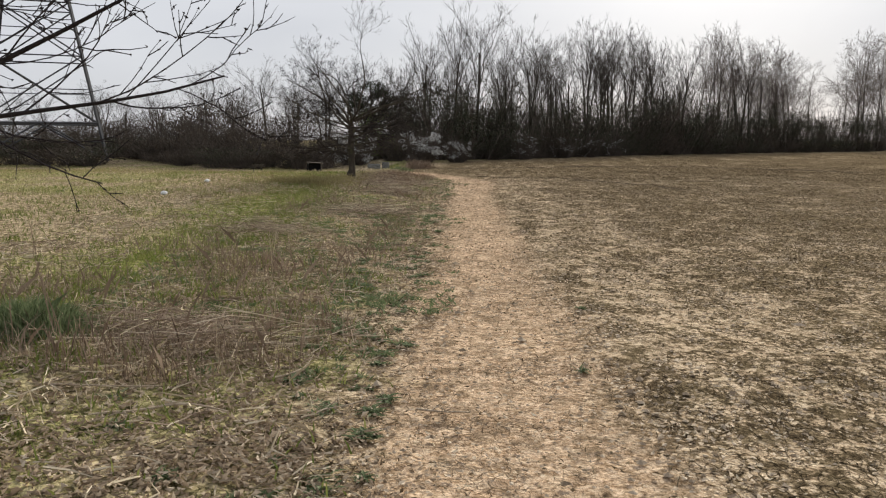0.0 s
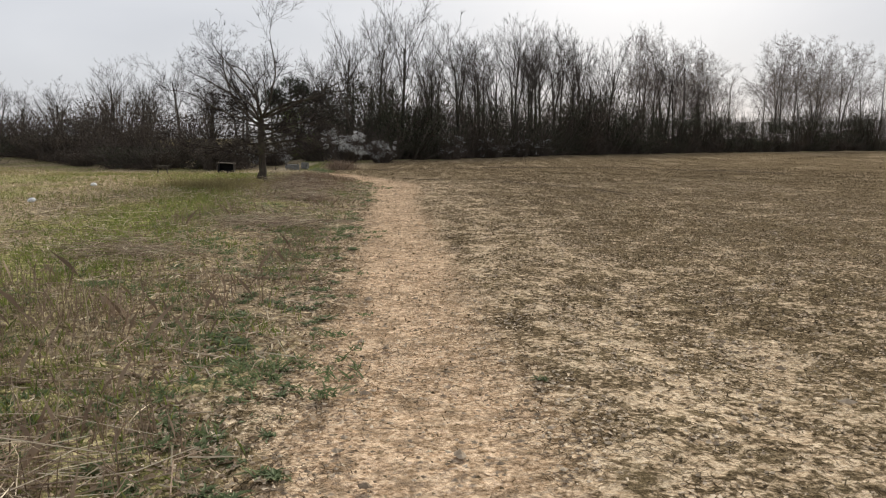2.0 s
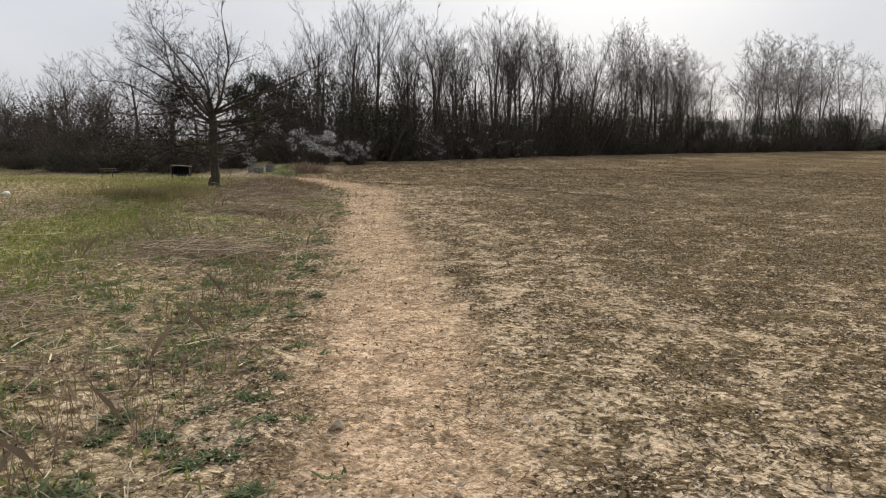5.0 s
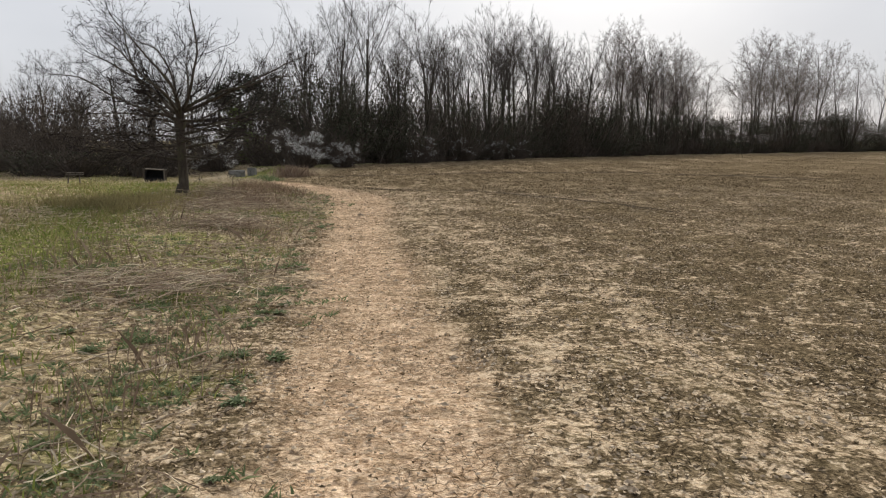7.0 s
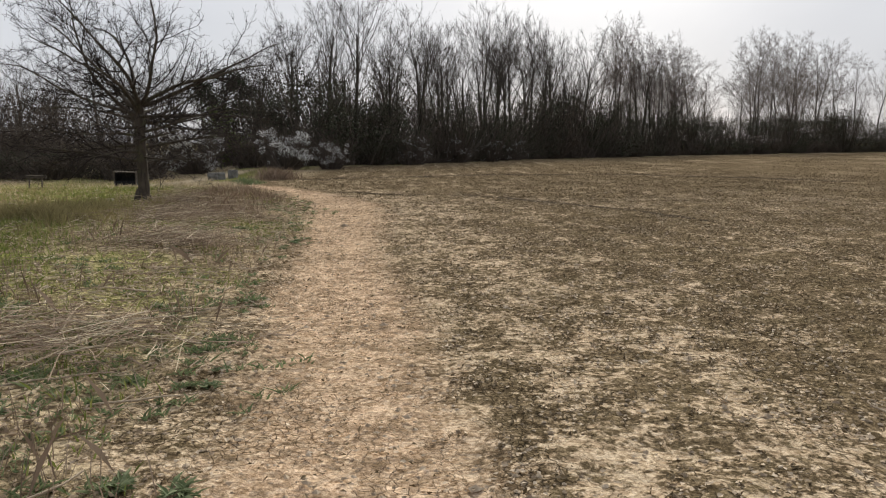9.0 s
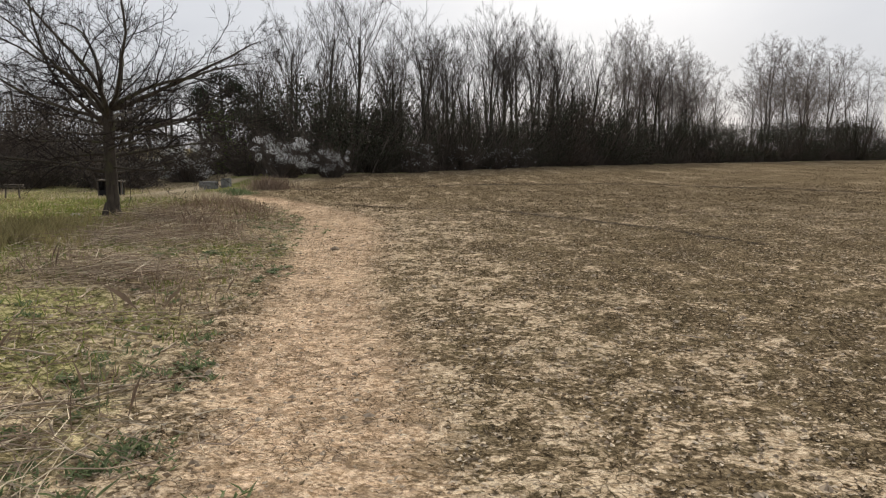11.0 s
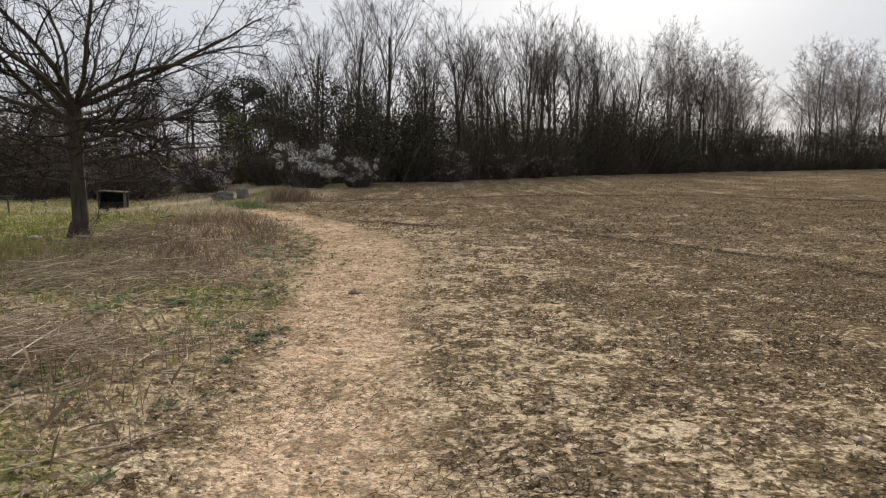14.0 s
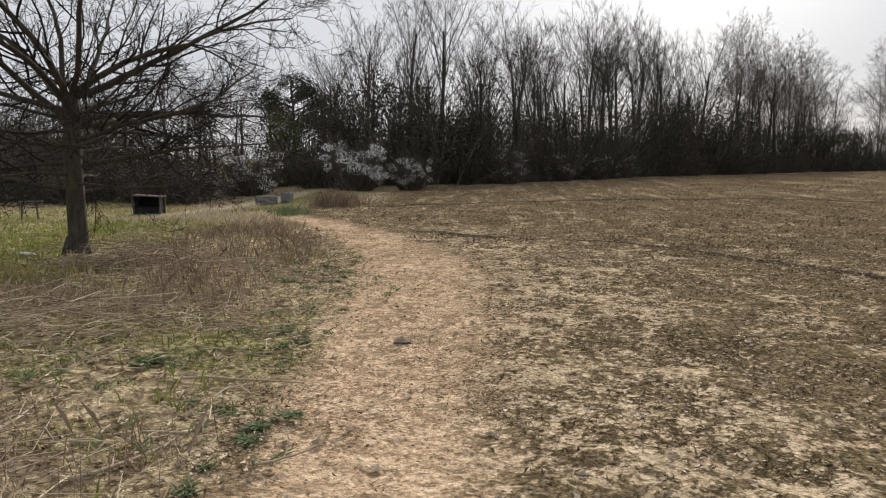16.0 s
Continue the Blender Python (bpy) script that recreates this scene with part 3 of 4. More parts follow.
# ---------------------------------------------------------------- scrub
def shrub_mesh(seed, twig_n, leaf_n, leaf_size, wide, high, leaf_mat, twig_mat, lump_n=13):
    rng = np.random.RandomState(seed)
    k = 13 / lump_n
    lumps = [(rng.uniform(-.6, .6) * wide / 2 * (2 - k), rng.uniform(-.6, .6) * wide / 2 * (2 - k), high * rng.uniform(0.1, 0.72 + .2 * (1 - k)), rng.uniform(0.2, 0.42) * wide * k, rng.uniform(0.16, 0.3) * high * k) for _ in range(lump_n)]

    def cloud(n):
        pick = rng.randint(0, len(lumps), n)
        L = np.array(lumps)[pick]
        v = rng.normal(size=(n, 3))
        v /= np.linalg.norm(v, axis=1, keepdims=True)
        v *= rng.uniform(0.25, 1.0, (n, 1)) ** 0.5 * rng.uniform(0.75, 1.15, (n, 1))
        p = L[:, :3] + v * np.stack([L[:, 3], L[:, 3], L[:, 4]], 1)
        p[:, 2] = np.maximum(p[:, 2], rng.uniform(0.0, 0.3, n))
        return p

    tips = cloud(twig_n)
    rows = []
    for t in tips:
        foot = np.array([t[0] * 0.35, t[1] * 0.35, 0.0]) + rng.normal(size=3) * [0.15, 0.15, 0]
        mid = foot * 0.45 + t * 0.55 + rng.normal(size=3) * 0.1
        mid[2] = max(mid[2], 0.1)
        e = t + (t - mid) * 0.6 + rng.normal(size=3) * 0.15
        rows += [(*foot, *mid, 0.022, 0.014), (*mid, *e, 0.014, 0.006)]
    tw = raw_mesh("shrub_twigs", *tubes(rows, 3), twig_mat)
    lf = raw_mesh("shrub_leaves", *leaves(cloud(leaf_n), rng.uniform(0.6, 1.3, leaf_n) * leaf_size, rng), leaf_mat)
    return tw, lf


def shrub(name, seed, m, label, group, args, crown="foliage"):
    t = thing(name, m, label, "shrub", group)
    tw, lf = shrub_mesh(seed, *args)
    part("branchwork", tw, t)
    part(crown, lf, t)
    return t


dark = [shrub("dark_shrub", 200 + k, stand(*p), "dense dark evergreen scrub under the bare trees", "understorey of the wood", (170, 3300, 0.10, 4.8, 4.4, SCRUB_LEAF if k != 1 else BRAMBLE_LEAF, SCRUB_TWIG, 18))
        for k, p in enumerate([(-1.5, 61.5, 0, 1.1), (2.0, 65, 40, 1.1), (6.5, 71, 80, 1.15)])]
low = [shrub("bramble_thicket", 220 + k, stand(*p), "low brown bramble and thorn thicket along the field edge", "thickets", (190, 900, 0.12, 3.2, 2.0, BRAMBLE_LEAF if k else SCRUB_LEAF, SCRUB_TWIG))
       for k, p in enumerate([(0.5, 60.5, 0, 1), (3, 63.6, 30, 1)])]
x = -8.0
while x < 110:
    h = np.interp(x, [-8, -4, 0, 14, 19, 24, 34, 38, 42, 60], [1.15, 1.15, 1.2, 1.32, 1.3, 1.15, 1.02, 0.9, 1.2, 1.25]) * rt.uniform(0.85, 1.12)
    for back in ((1.8, 5.5) if int(x * 3) % 2 else (2.0,)):
        xx, yy = x + rt.uniform(-.6, .6), front(x) + back + rt.uniform(-.8, .8)
        copy_thing(dark[(0, 2, 0, 2, 1)[rt.randint(5)]], stand(xx, yy, rt.uniform(0, 360), h * rt.uniform(0.85, 1.1), rt.uniform(0.9, 1.2)))
    copy_thing(low[rt.randint(2)], stand(x + rt.uniform(-.5, .5), front(x) + 0.2, rt.uniform(0, 360), rt.uniform(0.7, 1.05), 1.1))
    x += np.interp(x, [-8, 20, 60, 100], [2.3, 2.7, 3.6, 6])
x = -62.0
while x < -9:
    y0 = float(np.interp(x, [-60, -34, -24, -18, -10], [62, 58, 54, 49, 48]))
    for back, h in ((0.5, 0.68), (6.0, 0.95)):
        hh = h * float(np.interp(x, [-60, -36, -24, -15, -10], [0.55, 0.74, 0.95, 0.76, 0.74]))
        copy_thing(dark[1], stand(x + rt.uniform(-.8, .8), y0 + back + rt.uniform(-1, 1), rt.uniform(0, 360), hh * rt.uniform(0.8, 1.2), 1.5))
    for _ in range(2):
        copy_thing(low[rt.randint(2)], stand(x + rt.uniform(-1.4, 1.4), y0 - 1.6 + rt.uniform(-1, .6), rt.uniform(0, 360), rt.uniform(0.55, 0.95), 1.5))
    x += 2.8

# a few more dark shrubs closing the foot of the wood, and thicket before the pylon
rx = np.random.RandomState(77)
for x in (-8.6, -7.0, -5.2, -3.4, -1.2, 3.4, 7.5, 11.5, 16.0, 21.0, 27.0, 33.0):
    copy_thing(dark[rx.randint(3)], stand(x, front(max(x, -8.0)) + 3.4 + rx.uniform(-.5, .5), rx.uniform(0, 360), rx.uniform(0.75, 0.95), 1.15))
for x in (-36.0, -34.0, -32.2, -30.4, -28.5, -26.8):
    copy_thing(low[rx.randint(2)], stand(x, 48.6 + rx.uniform(-.5, .5), rx.uniform(0, 360), rx.uniform(0.6, 0.8), 1.5))

# white flowering blackthorn, at the wood's edge
for k, (x, y, s, w) in enumerate(((-5.6, 51.6, 1.12, 0.95), (-3.3, 52.6, 0.8, 0.75), (-9.8, 50.2, 1.05, 0.9), (-11.6, 49.4, 0.7, 0.9))):
    shrub("blackthorn_bush", 240 + k, stand(x, y, 40 * k, s, w), "blackthorn bush covered in white spring blossom", "blackthorns", (420, 4600 if k == 0 else 3000, 0.056, 2.6, 2.1, BLOSSOM, SCRUB_TWIG, 34), "blossom")
for k, (x, y, s) in enumerate(((1.3, 60.0, 0.9), (4.6, 64.4, 0.9), (7.2, 68.2, 0.8), (9.3, 71, 0.9))):
    shrub("blackthorn_bush", 250 + k, stand(x, y, 40 * k, s), "thinly flowering blackthorn bush at the field edge", "blackthorns", (420, 420, 0.075, 2.6, 2.2, BLOSSOM, SCRUB_TWIG, 30), "blossom")
shrub("green_shrub", 260, stand(-9.4, 56.0, 0, 1.05), "yellow-green leafing shrub below the pine", "", (260, 2600, 0.13, 3.0, 4.2, GREEN_LEAF, SCRUB_TWIG))


def pine_tree(m):
    rng = np.random.RandomState(31)
    t = thing("pine_tree", m, "dark round-topped evergreen pine above the scrub", "tree")
    rows, puffs = [], []
    p = np.array([0, 0, -0.1])
    for i in range(9):
        q = p + np.array([rng.uniform(-.08, .1), rng.uniform(-.08, .08), 0.68])
        rows.append((*p, *q, 0.17 - 0.014 * i, 0.16 - 0.014 * i))
        p = q
    limb = []
    for i in range(36):
        z = rng.uniform(2.6, 6.0)
        a = rng.uniform(0, 6.28)
        r = rng.uniform(0.4, 1.0) * (1.9 if z < 5.2 else 1.3)
        e = np.array([math.cos(a) * r, math.sin(a) * r, z + r * 0.22])
        limb.append((0, 0, z - 0.3, *e, 0.04, 0.015))
        c = e + rng.normal(size=(230, 3)) * [0.32, 0.32, 0.15]
        puffs.append(c)
    pts = np.concatenate(puffs)
    part("trunk", raw_mesh("pine_trunk", *tubes(rows, 7), BARK_WOOD, True), t)
    part("limb_frame", raw_mesh("pine_limbs", *tubes(limb, 4), BARK_WOOD), t)
    part("needle_foliage", raw_mesh("pine_needles", *leaves(pts, rng.uniform(0.09, 0.18, len(pts)), rng, 0.0, 0.45), PINE_NEEDLE), t, "dark green needle clusters")


pine_tree(stand(-10.9, 63, 0, 0.98, 1.05))


# ---------------------------------------------------------------- the lone oak
def oak(m):
    rng = np.random.RandomState(77)
    t = thing("oak_tree", m, "bare young oak with wide spreading limbs on the verge", "tree")
    trunk, p = [], np.array([0, 0, -0.15])
    radii = [0.15, 0.13, 0.123, 0.117, 0.112, 0.11, 0.112, 0.118, 0.08]
    for i in range(8):
        q = p + np.array([rng.uniform(-.015, .025), rng.uniform(-.02, .02), 0.292 if i else 0.22])
        trunk.append((*p, *q, radii[i], radii[i + 1]))
        p = q
    top = p
    part("trunk", raw_mesh("oak_trunk", *rod_of(trunk, 14), BARK_OAK, True), t, "grey-brown furrowed bark with green algae")
    for k in range(7):
        a = k * 0.9 + rng.uniform(-.2, .2)
        c, s = math.cos(a), math.sin(a)
        part("root", raw_mesh("oak_root", *rod([(c * .06, s * .06, .30), (c * .12, s * .12, .12), (c * .17, s * .17, 0), (c * .24, s * .24, -.1)], [.06, .06, .045, .025], 7), BARK_OAK, True), t)
    spec = {"thin": 0.0038,
            1: dict(n=14, bend=0.125, rise=0.034, kids=15, angle=(26, 56), len=(0.32, 0.54), taper=0.35, tip=0.16, **{"from": 0.14}),
            2: dict(n=7, bend=0.17, rise=0.025, kids=8, angle=(26, 55), len=(0.3, 0.55), taper=0.4, tip=0.3, **{"from": 0.12}),
            3: dict(n=5, bend=0.16, rise=0.03, kids=3, angle=(25, 55), len=(0.35, 0.65), taper=0.3, tip=0.45),
            4: dict(n=3, bend=0.2, rise=0.03, tip=0.6)}
    limbs = []
    for k in range(13):      # the main fork
        a = k * 2.39 + rng.uniform(-.25, .25)
        el = radians([2, 22, 36, 8, 48, 30, 14, 52, 4, 66, 24, 42, 18][k])
        ln = 3.55 - 0.45 * math.sin(el)
        limbs.append((top - [0, 0, 0.02 + 0.10 * (k % 5)], (math.cos(a) * math.cos(el), math.sin(a) * math.cos(el), math.sin(el)), ln * rng.uniform(.93, 1.07), (0.054 - 0.0012 * k), 0))
    for k in range(17):      # low, nearly level boughs
        a = k * 2.39 + 0.7
        z = 0.85 + 1.15 * (k / 17.0)
        el = radians(rng.uniform(0, 14))
        limbs.append(((0, 0, z), (math.cos(a) * math.cos(el), math.sin(a) * math.cos(el), math.sin(el)), rng.uniform(2.0, 2.9), rng.uniform(0.022, 0.038), 1))
    for base, d, ln, r, lowly in limbs:
        sp = dict(spec)
        if lowly:
            sp[1] = dict(spec[1], rise=0.004, bend=0.05, kids=11)
            sp[2] = dict(spec[2], rise=0.0, kids=6)
            sp[3] = dict(spec[3], kids=3)
        out = grow(rng, base, d, ln, r, 1, sp, [])
        thick = [row for lv, _, row in out if lv <= 1]
        thin = [row for lv, _, row in out if lv > 1]
        b = part("bough" if lowly else "limb", raw_mesh("oak_limb", *rod_of(thick, 7), BARK_OAK, True), t)
        tagged(part("branchlet_spray", raw_mesh("oak_twigs", *tubes(thin, 3), BARK_TWIG), b), kind="stuff")


oak(pose(-5.63, 27.9, place(-5.63, 27.9) - 0.05, 0, 0, 20))


# ---------------------------------------------------------------- the roadside tree whose branches reach in
def near_tree(m):
    rng = np.random.RandomState(12)
    t = thing("roadside_tree", m, "bare budding tree with low branches over the path's start", "tree")
    part("trunk", raw_mesh("near_trunk", *tubes([(0, 0, -.1, 0.02, 0, .8, .13, .11), (0.02, 0, .8, -0.02, 0.05, 1.7, .11, .095), (-0.02, .05, 1.7, .05, .1, 3.2, .095, .06), (.05, .1, 3.2, .1, .1, 4.8, .06, .02)], 9), BARK_CHERRY, True), t)
    spec = {"thin": 0.0024,
            1: dict(n=9, bend=0.055, rise=0.022, kids=8, angle=(22, 48), len=(0.3, 0.5), taper=0.4, tip=0.22, **{"from": 0.3}),
            2: dict(n=7, bend=0.09, rise=0.05, kids=6, angle=(25, 55), len=(0.25, 0.5), taper=0.4, tip=0.4, **{"from": 0.2}),
            3: dict(n=4, bend=0.12, rise=0.05, kids=1, angle=(25, 50), len=(0.3, 0.6), tip=0.5),
            4: dict(n=2, bend=0.15, tip=0.6)}
    for z, d, ln, r in ((1.29, (1, -.10, .15), 2.35, .021), (1.38, (1, .12, .10), 2.3, .019), (1.55, (1, -.25, .09), 1.9, .013), (1.68, (1, .0, .20), 2.0, .013), (1.85, (1, -.15, .10), 2.0, .011), (2.1, (1, .25, .1), 1.9, .02), (2.0, (1, -.3, .12), 1.9, .018),
                        (2.5, (1, -.1, .2), 1.7, .02), (2.4, (.2, 1, .3), 1.8, .02), (1.9, (-.6, .9, .3), 1.8, .02), (2.2, (-1, -.2, .3), 1.9, .02), (2.0, (-.2, -1, .3), 1.8, .02), (3.2, (.8, -.6, .6), 1.4, .018), (3.4, (-.6, .5, .7), 1.4, .018)):
        out = grow(rng, (0, 0, z), np.array(d) / np.linalg.norm(d), ln, r, 1, spec, [])
        b = part("limb", raw_mesh("near_limb", *rod_of([w for lv, _, w in out if lv == 1], 7), BARK_CHERRY, True), t)
        thin = [w for lv, _, w in out if lv > 1]
        tagged(part("branchlet_spray", raw_mesh("near_twigs", *tubes(thin, 4), BARK_CHERRY), b), kind="stuff")
        ends = np.array([w[3:6] for lv, _, w in out if lv >= 2])[::2]
        tagged(part("bud_cluster", raw_mesh("near_buds", *leaves(ends, rng.uniform(.012, .022, len(ends)), rng), BARK_CHERRY), b), kind="stuff")


near_tree(pose(-3.42, 2.85, place(-3.42, 2.85), 0, 0, 0))


# ---------------------------------------------------------------- pylon
def pylon(m, high=26.0, half=4.0):
    t = thing("electricity_pylon", m, "grey galvanised steel lattice electricity pylon beyond the field", "pylon")

    def corner(i, z):
        f = half * (1 - 0.86 * min(1.0, z / 20.0)) if z < 20 else half * 0.14
        sx, sy = ((1, 1), (-1, 1), (-1, -1), (1, -1))[i % 4]
        return np.array([sx * f, sy * f, z])

    levels = [0, 2.5, 6.9, 10.4, 13.2, 15.6, 17.6, 19, 20, 22, 24, high]
    for i in range(4):
        rows = [(*corner(i, a), *corner(i, b), 0.11, 0.11) for a, b in zip(levels, levels[1:])]
        part("leg", raw_mesh("pylon_leg", *rod_of(rows, 4), STEEL), t)
    for i in range(4):
        rows = []
        for a, b in zip(levels, levels[1:]):
            p, q, r, s = corner(i, a), corner(i + 1, a), corner(i + 1, b), corner(i, b)
            mid = (r + s) / 2
            if a == 0:
                rows += [(*p, *mid, .06, .06), (*q, *mid, .06, .06)]
            else:
                rows += [(*p, *r, .05, .05), (*q, *s, .05, .05)]
            rows.append((*s, *r, .075 if a == 0 else .045, .075 if a == 0 else .045))
            rows.append((*((p + s) / 2), *((p + mid) / 2 if a == 0 else (p + r) / 2), .03, .03))
            rows.append((*((q + r) / 2), *((q + mid) / 2 if a == 0 else (q + s) / 2), .03, .03))
        part("bracing", raw_mesh("pylon_bracing", *tubes(rows, 4), STEEL), t)
    for z, ln in ((18.2, 4.2), (21, 5.0), (24, 4.0)):
        for sgn in (-1, 1):
            e = np.array([sgn * ln, 0, z + 0.25])
            c = [corner(i, z) for i in ((0, 3) if sgn > 0 else (1, 2))]
            rows = [(*c[0], *e, .05, .04), (*c[1], *e, .05, .04), (sgn * .5, 0, z + 1.3, *e, .05, .04)]
            part("cross_arm", raw_mesh("pylon_arm", *tubes(rows, 4), STEEL), t)


pylon(pose(-32.0, 51.5, place(-32, 51.5), 0, 0, 28))


# ---------------------------------------------------------------- made things
def crate(m):
    t = thing("black_crate", m, "open-fronted black wooden crate with a weathered lid board", "crate")
    for nm, (sx, sy, sz), at in (("back_panel", (0.86, 0.03, 0.5), (0, .3, .29)), ("side_panel", (0.03, .62, .5), (-.42, 0, .29)), ("side_panel", (0.03, .62, .5), (.42, 0, .29)), ("floor_panel", (.86, .62, .03), (0, 0, .05)), ("front_board", (.86, .03, .2), (0, -.3, .14))):
        part(nm, bm_mesh(nm, box_bm(sx, sy, sz, at, 0.006), BLACKPLASTIC), t)
    part("lid", bm_mesh("lid", box_bm(1.02, .7, .03, (0.03, 0, .57), 0.008, Euler((0, radians(3), 0)).to_matrix().to_4x4()), OLDWOOD), t, "grey weathered timber board")
    for sx in (-.47, .47):
        for sy in (-.33, .33):
            part("post", bm_mesh("post", box_bm(.05, .05, .66, (sx, sy, .3), 0.008, Euler((0, radians(-6 if sx < 0 else 4), 0)).to_matrix().to_4x4()), OLDWOOD), t)


crate(pose(-10.3, 41.1, place(-10.3, 41.1) - 0.02, 0, 0, 8) @ Matrix.Diagonal((0.84, 0.84, 1.02, 1)))


def concrete_block(m, sx, sy, sz, label):
    rng = np.random.RandomState(int(sx * 100))
    bm = box_bm(sx, sy, sz, (0, 0, sz / 2 - .04), 0.03)
    bmesh.ops.subdivide_edges(bm, edges=bm.edges[:], cuts=2, use_grid_fill=True)
    for v in bm.verts:
        v.co += Vector(rng.normal(size=3) * 0.012)
    ob = new("concrete_block", bm_mesh("concrete_block", bm, CONCRETE))
    ob.matrix_world = m
    tagged(ob, label, "block", "concrete blocks")


concrete_block(pose(-7.62, 44.5, place(-7.62, 44.5), 0, 0, 12), 0.72, 0.45, 0.36, "low weathered grey concrete block beside the gravel track")
concrete_block(pose(-7.0, 44.9, place(-7.0, 44.9), 0, 0, -8), 0.36, 0.36, 0.4, "small pale concrete block beside the gravel track")


def bench(m):
    t = thing("low_bench", m, "low rustic timber bench in rough grass", "bench")
    for sx in (-.38, .3):
        part("post", bm_mesh("post", box_bm(.07, .07, .62, (sx, 0, .25), .01, Euler((0, radians(7 if sx < 0 else -4), 0)).to_matrix().to_4x4()), OLDWOOD), t)
    for z in (.5, .58):
        part("board", bm_mesh("board", box_bm(1.05, .16, .035, (0, .03 * (z > .55), z), .008), OLDWOOD), t)


bench(pose(-12.7, 38.9, place(-12.7, 38.9), 0, 0, 5) @ Matrix.Diagonal((0.62, 0.8, 0.9, 1)))


def stone(m, sx, sy, sz, label, mat=STONE, name="flat_stone"):
    bm = bmesh.new()
    bmesh.ops.create_icosphere(bm, subdivisions=2, radius=0.5)
    for v in bm.verts:
        n = noise.noise(v.co * 2.3 + Vector((sx * 9, sy * 5, 0)))
        v.co = Vector((v.co.x * sx, v.co.y * sy, v.co.z * sz)) * (1 + 0.35 * n)
    ob = new(name, bm_mesh(name, bm, mat))
    ob.matrix_world = m
    tagged(ob, label, "stone" if mat == STONE else "litter")


stone(pose(-6.32, 27.9, place(-6.32, 27.9) + 0.03, 0, 0, 15), .26, .15, .07, "flat pale stone lying at the foot of the oak")
stone(pose(-9.1, 19.9, place(-9.1, 19.9) + .04), .18, .12, .12, "crumpled white plastic litter in the rough grass", LITTER, "plastic_litter")
stone(pose(-10.0, 25.2, place(-10, 25.2) + .04), .2, .14, .12, "white plastic bag caught in the rough grass", LITTER, "plastic_bag")


# ---------------------------------------------------------------- ground cover
rs = np.random.RandomState(41)


def scatter(n, x0, x1, y0, y1, keep, pull=0.0):
    """Points on the land, thinned by keep(x, y), which gives 0 to 1. pull: how much denser towards small y."""
    soft_end = y0 < 3
    y0 = 0.6 if soft_end else y0
    x = rs.uniform(x0, x1, n)
    y = y0 + (y1 - y0) * rs.uniform(0, 1, n) ** (1 + pull)
    k = rs.uniform(0, 1, n) < keep(x, y) * (smooth(0.6, 2.6, y) if soft_end else 1)
    x, y = x[k], y[k]
    return np.stack([x, y, ground_z(x, y) + 0.0], 1)


def on_track(x, y):
    """The gravel track that leads away behind the oak."""
    mid = np.interp(y, [36, 40, 45, 50, 56], [-9.9, -9.35, -8.6, -7.9, -6.5])
    return (1 - smooth(0.4, 0.8, np.abs(x - mid))) * smooth(36, 37, y) * (1 - smooth(50, 54, y))


def in_verge(x, y):
    return (1 - on_track(x, y)) * smooth(-0.3, 0.35, verge_line(y) - x + (hash_noise(x, y, 1.1, 7) - 0.5) * 0.7)


def on_path(x, y):
    return 1 - smooth(0.5, 1.0, np.abs(x - path_mid(y)) / (np.interp(y, PATH_Y, PATH_W) * 0.62))


def patchy(x, y, cell, seed, lo=0.4, hi=0.65):
    return smooth(lo, hi, hash_noise(x, y, cell, seed) * 0.65 + hash_noise(x, y, cell * 0.35, seed + 1) * 0.35)


def in_field(x, y):
    return (1 - in_verge(x, y)) * (1 - 0.8 * on_path(x, y)) * (y < front(x[0]) + 200)


def cover(name, geo, mat, label, category):
    tagged(new(name, raw_mesh(name, *geo, mat)), label, category, kind="stuff")


def clods(points, size):
    """Small crumbs of earth: skewed five-sided lumps."""
    n = len(points)
    base = np.array([[1, 0, -.25], [.2, .95, -.25], [-.9, .5, -.25], [-.7, -.7, -.25], [.4, -.9, -.25], [0, 0, .6]])
    s = (size * rs.lognormal(0, .45, n))[:, None, None]
    v = base[None] * s * rs.uniform(.6, 1.4, (n, 6, 3)) * [1, 1, .6] + points[:, None]
    f = np.array([[0, 1, 5], [1, 2, 5], [2, 3, 5], [3, 4, 5], [4, 0, 5]])
    return v.reshape(-1, 3), (np.arange(n)[:, None, None] * 6 + f[None]).reshape(-1, 3)


def strip_green(x, y):
    return np.exp(-((x - np.interp(y, [0, 6, 12, 18, 24, 30], [-4.2, -4.0, -4.6, -5.2, -6.2, -7.2])) / 1.1) ** 2)


def residue_at(x, y):
    """Where dead crop growth lies on the clay: the same pattern as in the earth itself."""
    r = 0.1 * hash_noise(x, y, 1.0, 71) + 0.35 * hash_noise(x, y, 0.3, 72) + 0.55 * hash_noise(x, y, 0.13, 73)
    return smooth(.34, .66, r + .12 * smooth(0.8, 4.5, x - path_mid(y)))


cover("earth_clods", clods(scatter(56000, -3, 12, 2.4, 34, lambda x, y: in_field(x, y) * (.25 + .75 * patchy(x, y, .8, 51)), .8), .013), CLOD, "small dry crumbs of brown clay on the field", "clods")
cover("path_crumbs", clods(scatter(22000, -3, 2, 2.4, 33, lambda x, y: on_path(x, y) * .7, .6), .0085), CLOD, "loose crumbs of clay on the sandy path", "clods")
cover("path_trodden_litter", leaves(scatter(11000, -3, 2, 2.4, 33, lambda x, y: on_path(x, y) * (.2 + .8 * patchy(x, y, .35, 55)), .6) + [0, 0, .004], .03, rs, .92), TUFT, "trodden brown leaf scraps on the sandy path", "leaf litter")
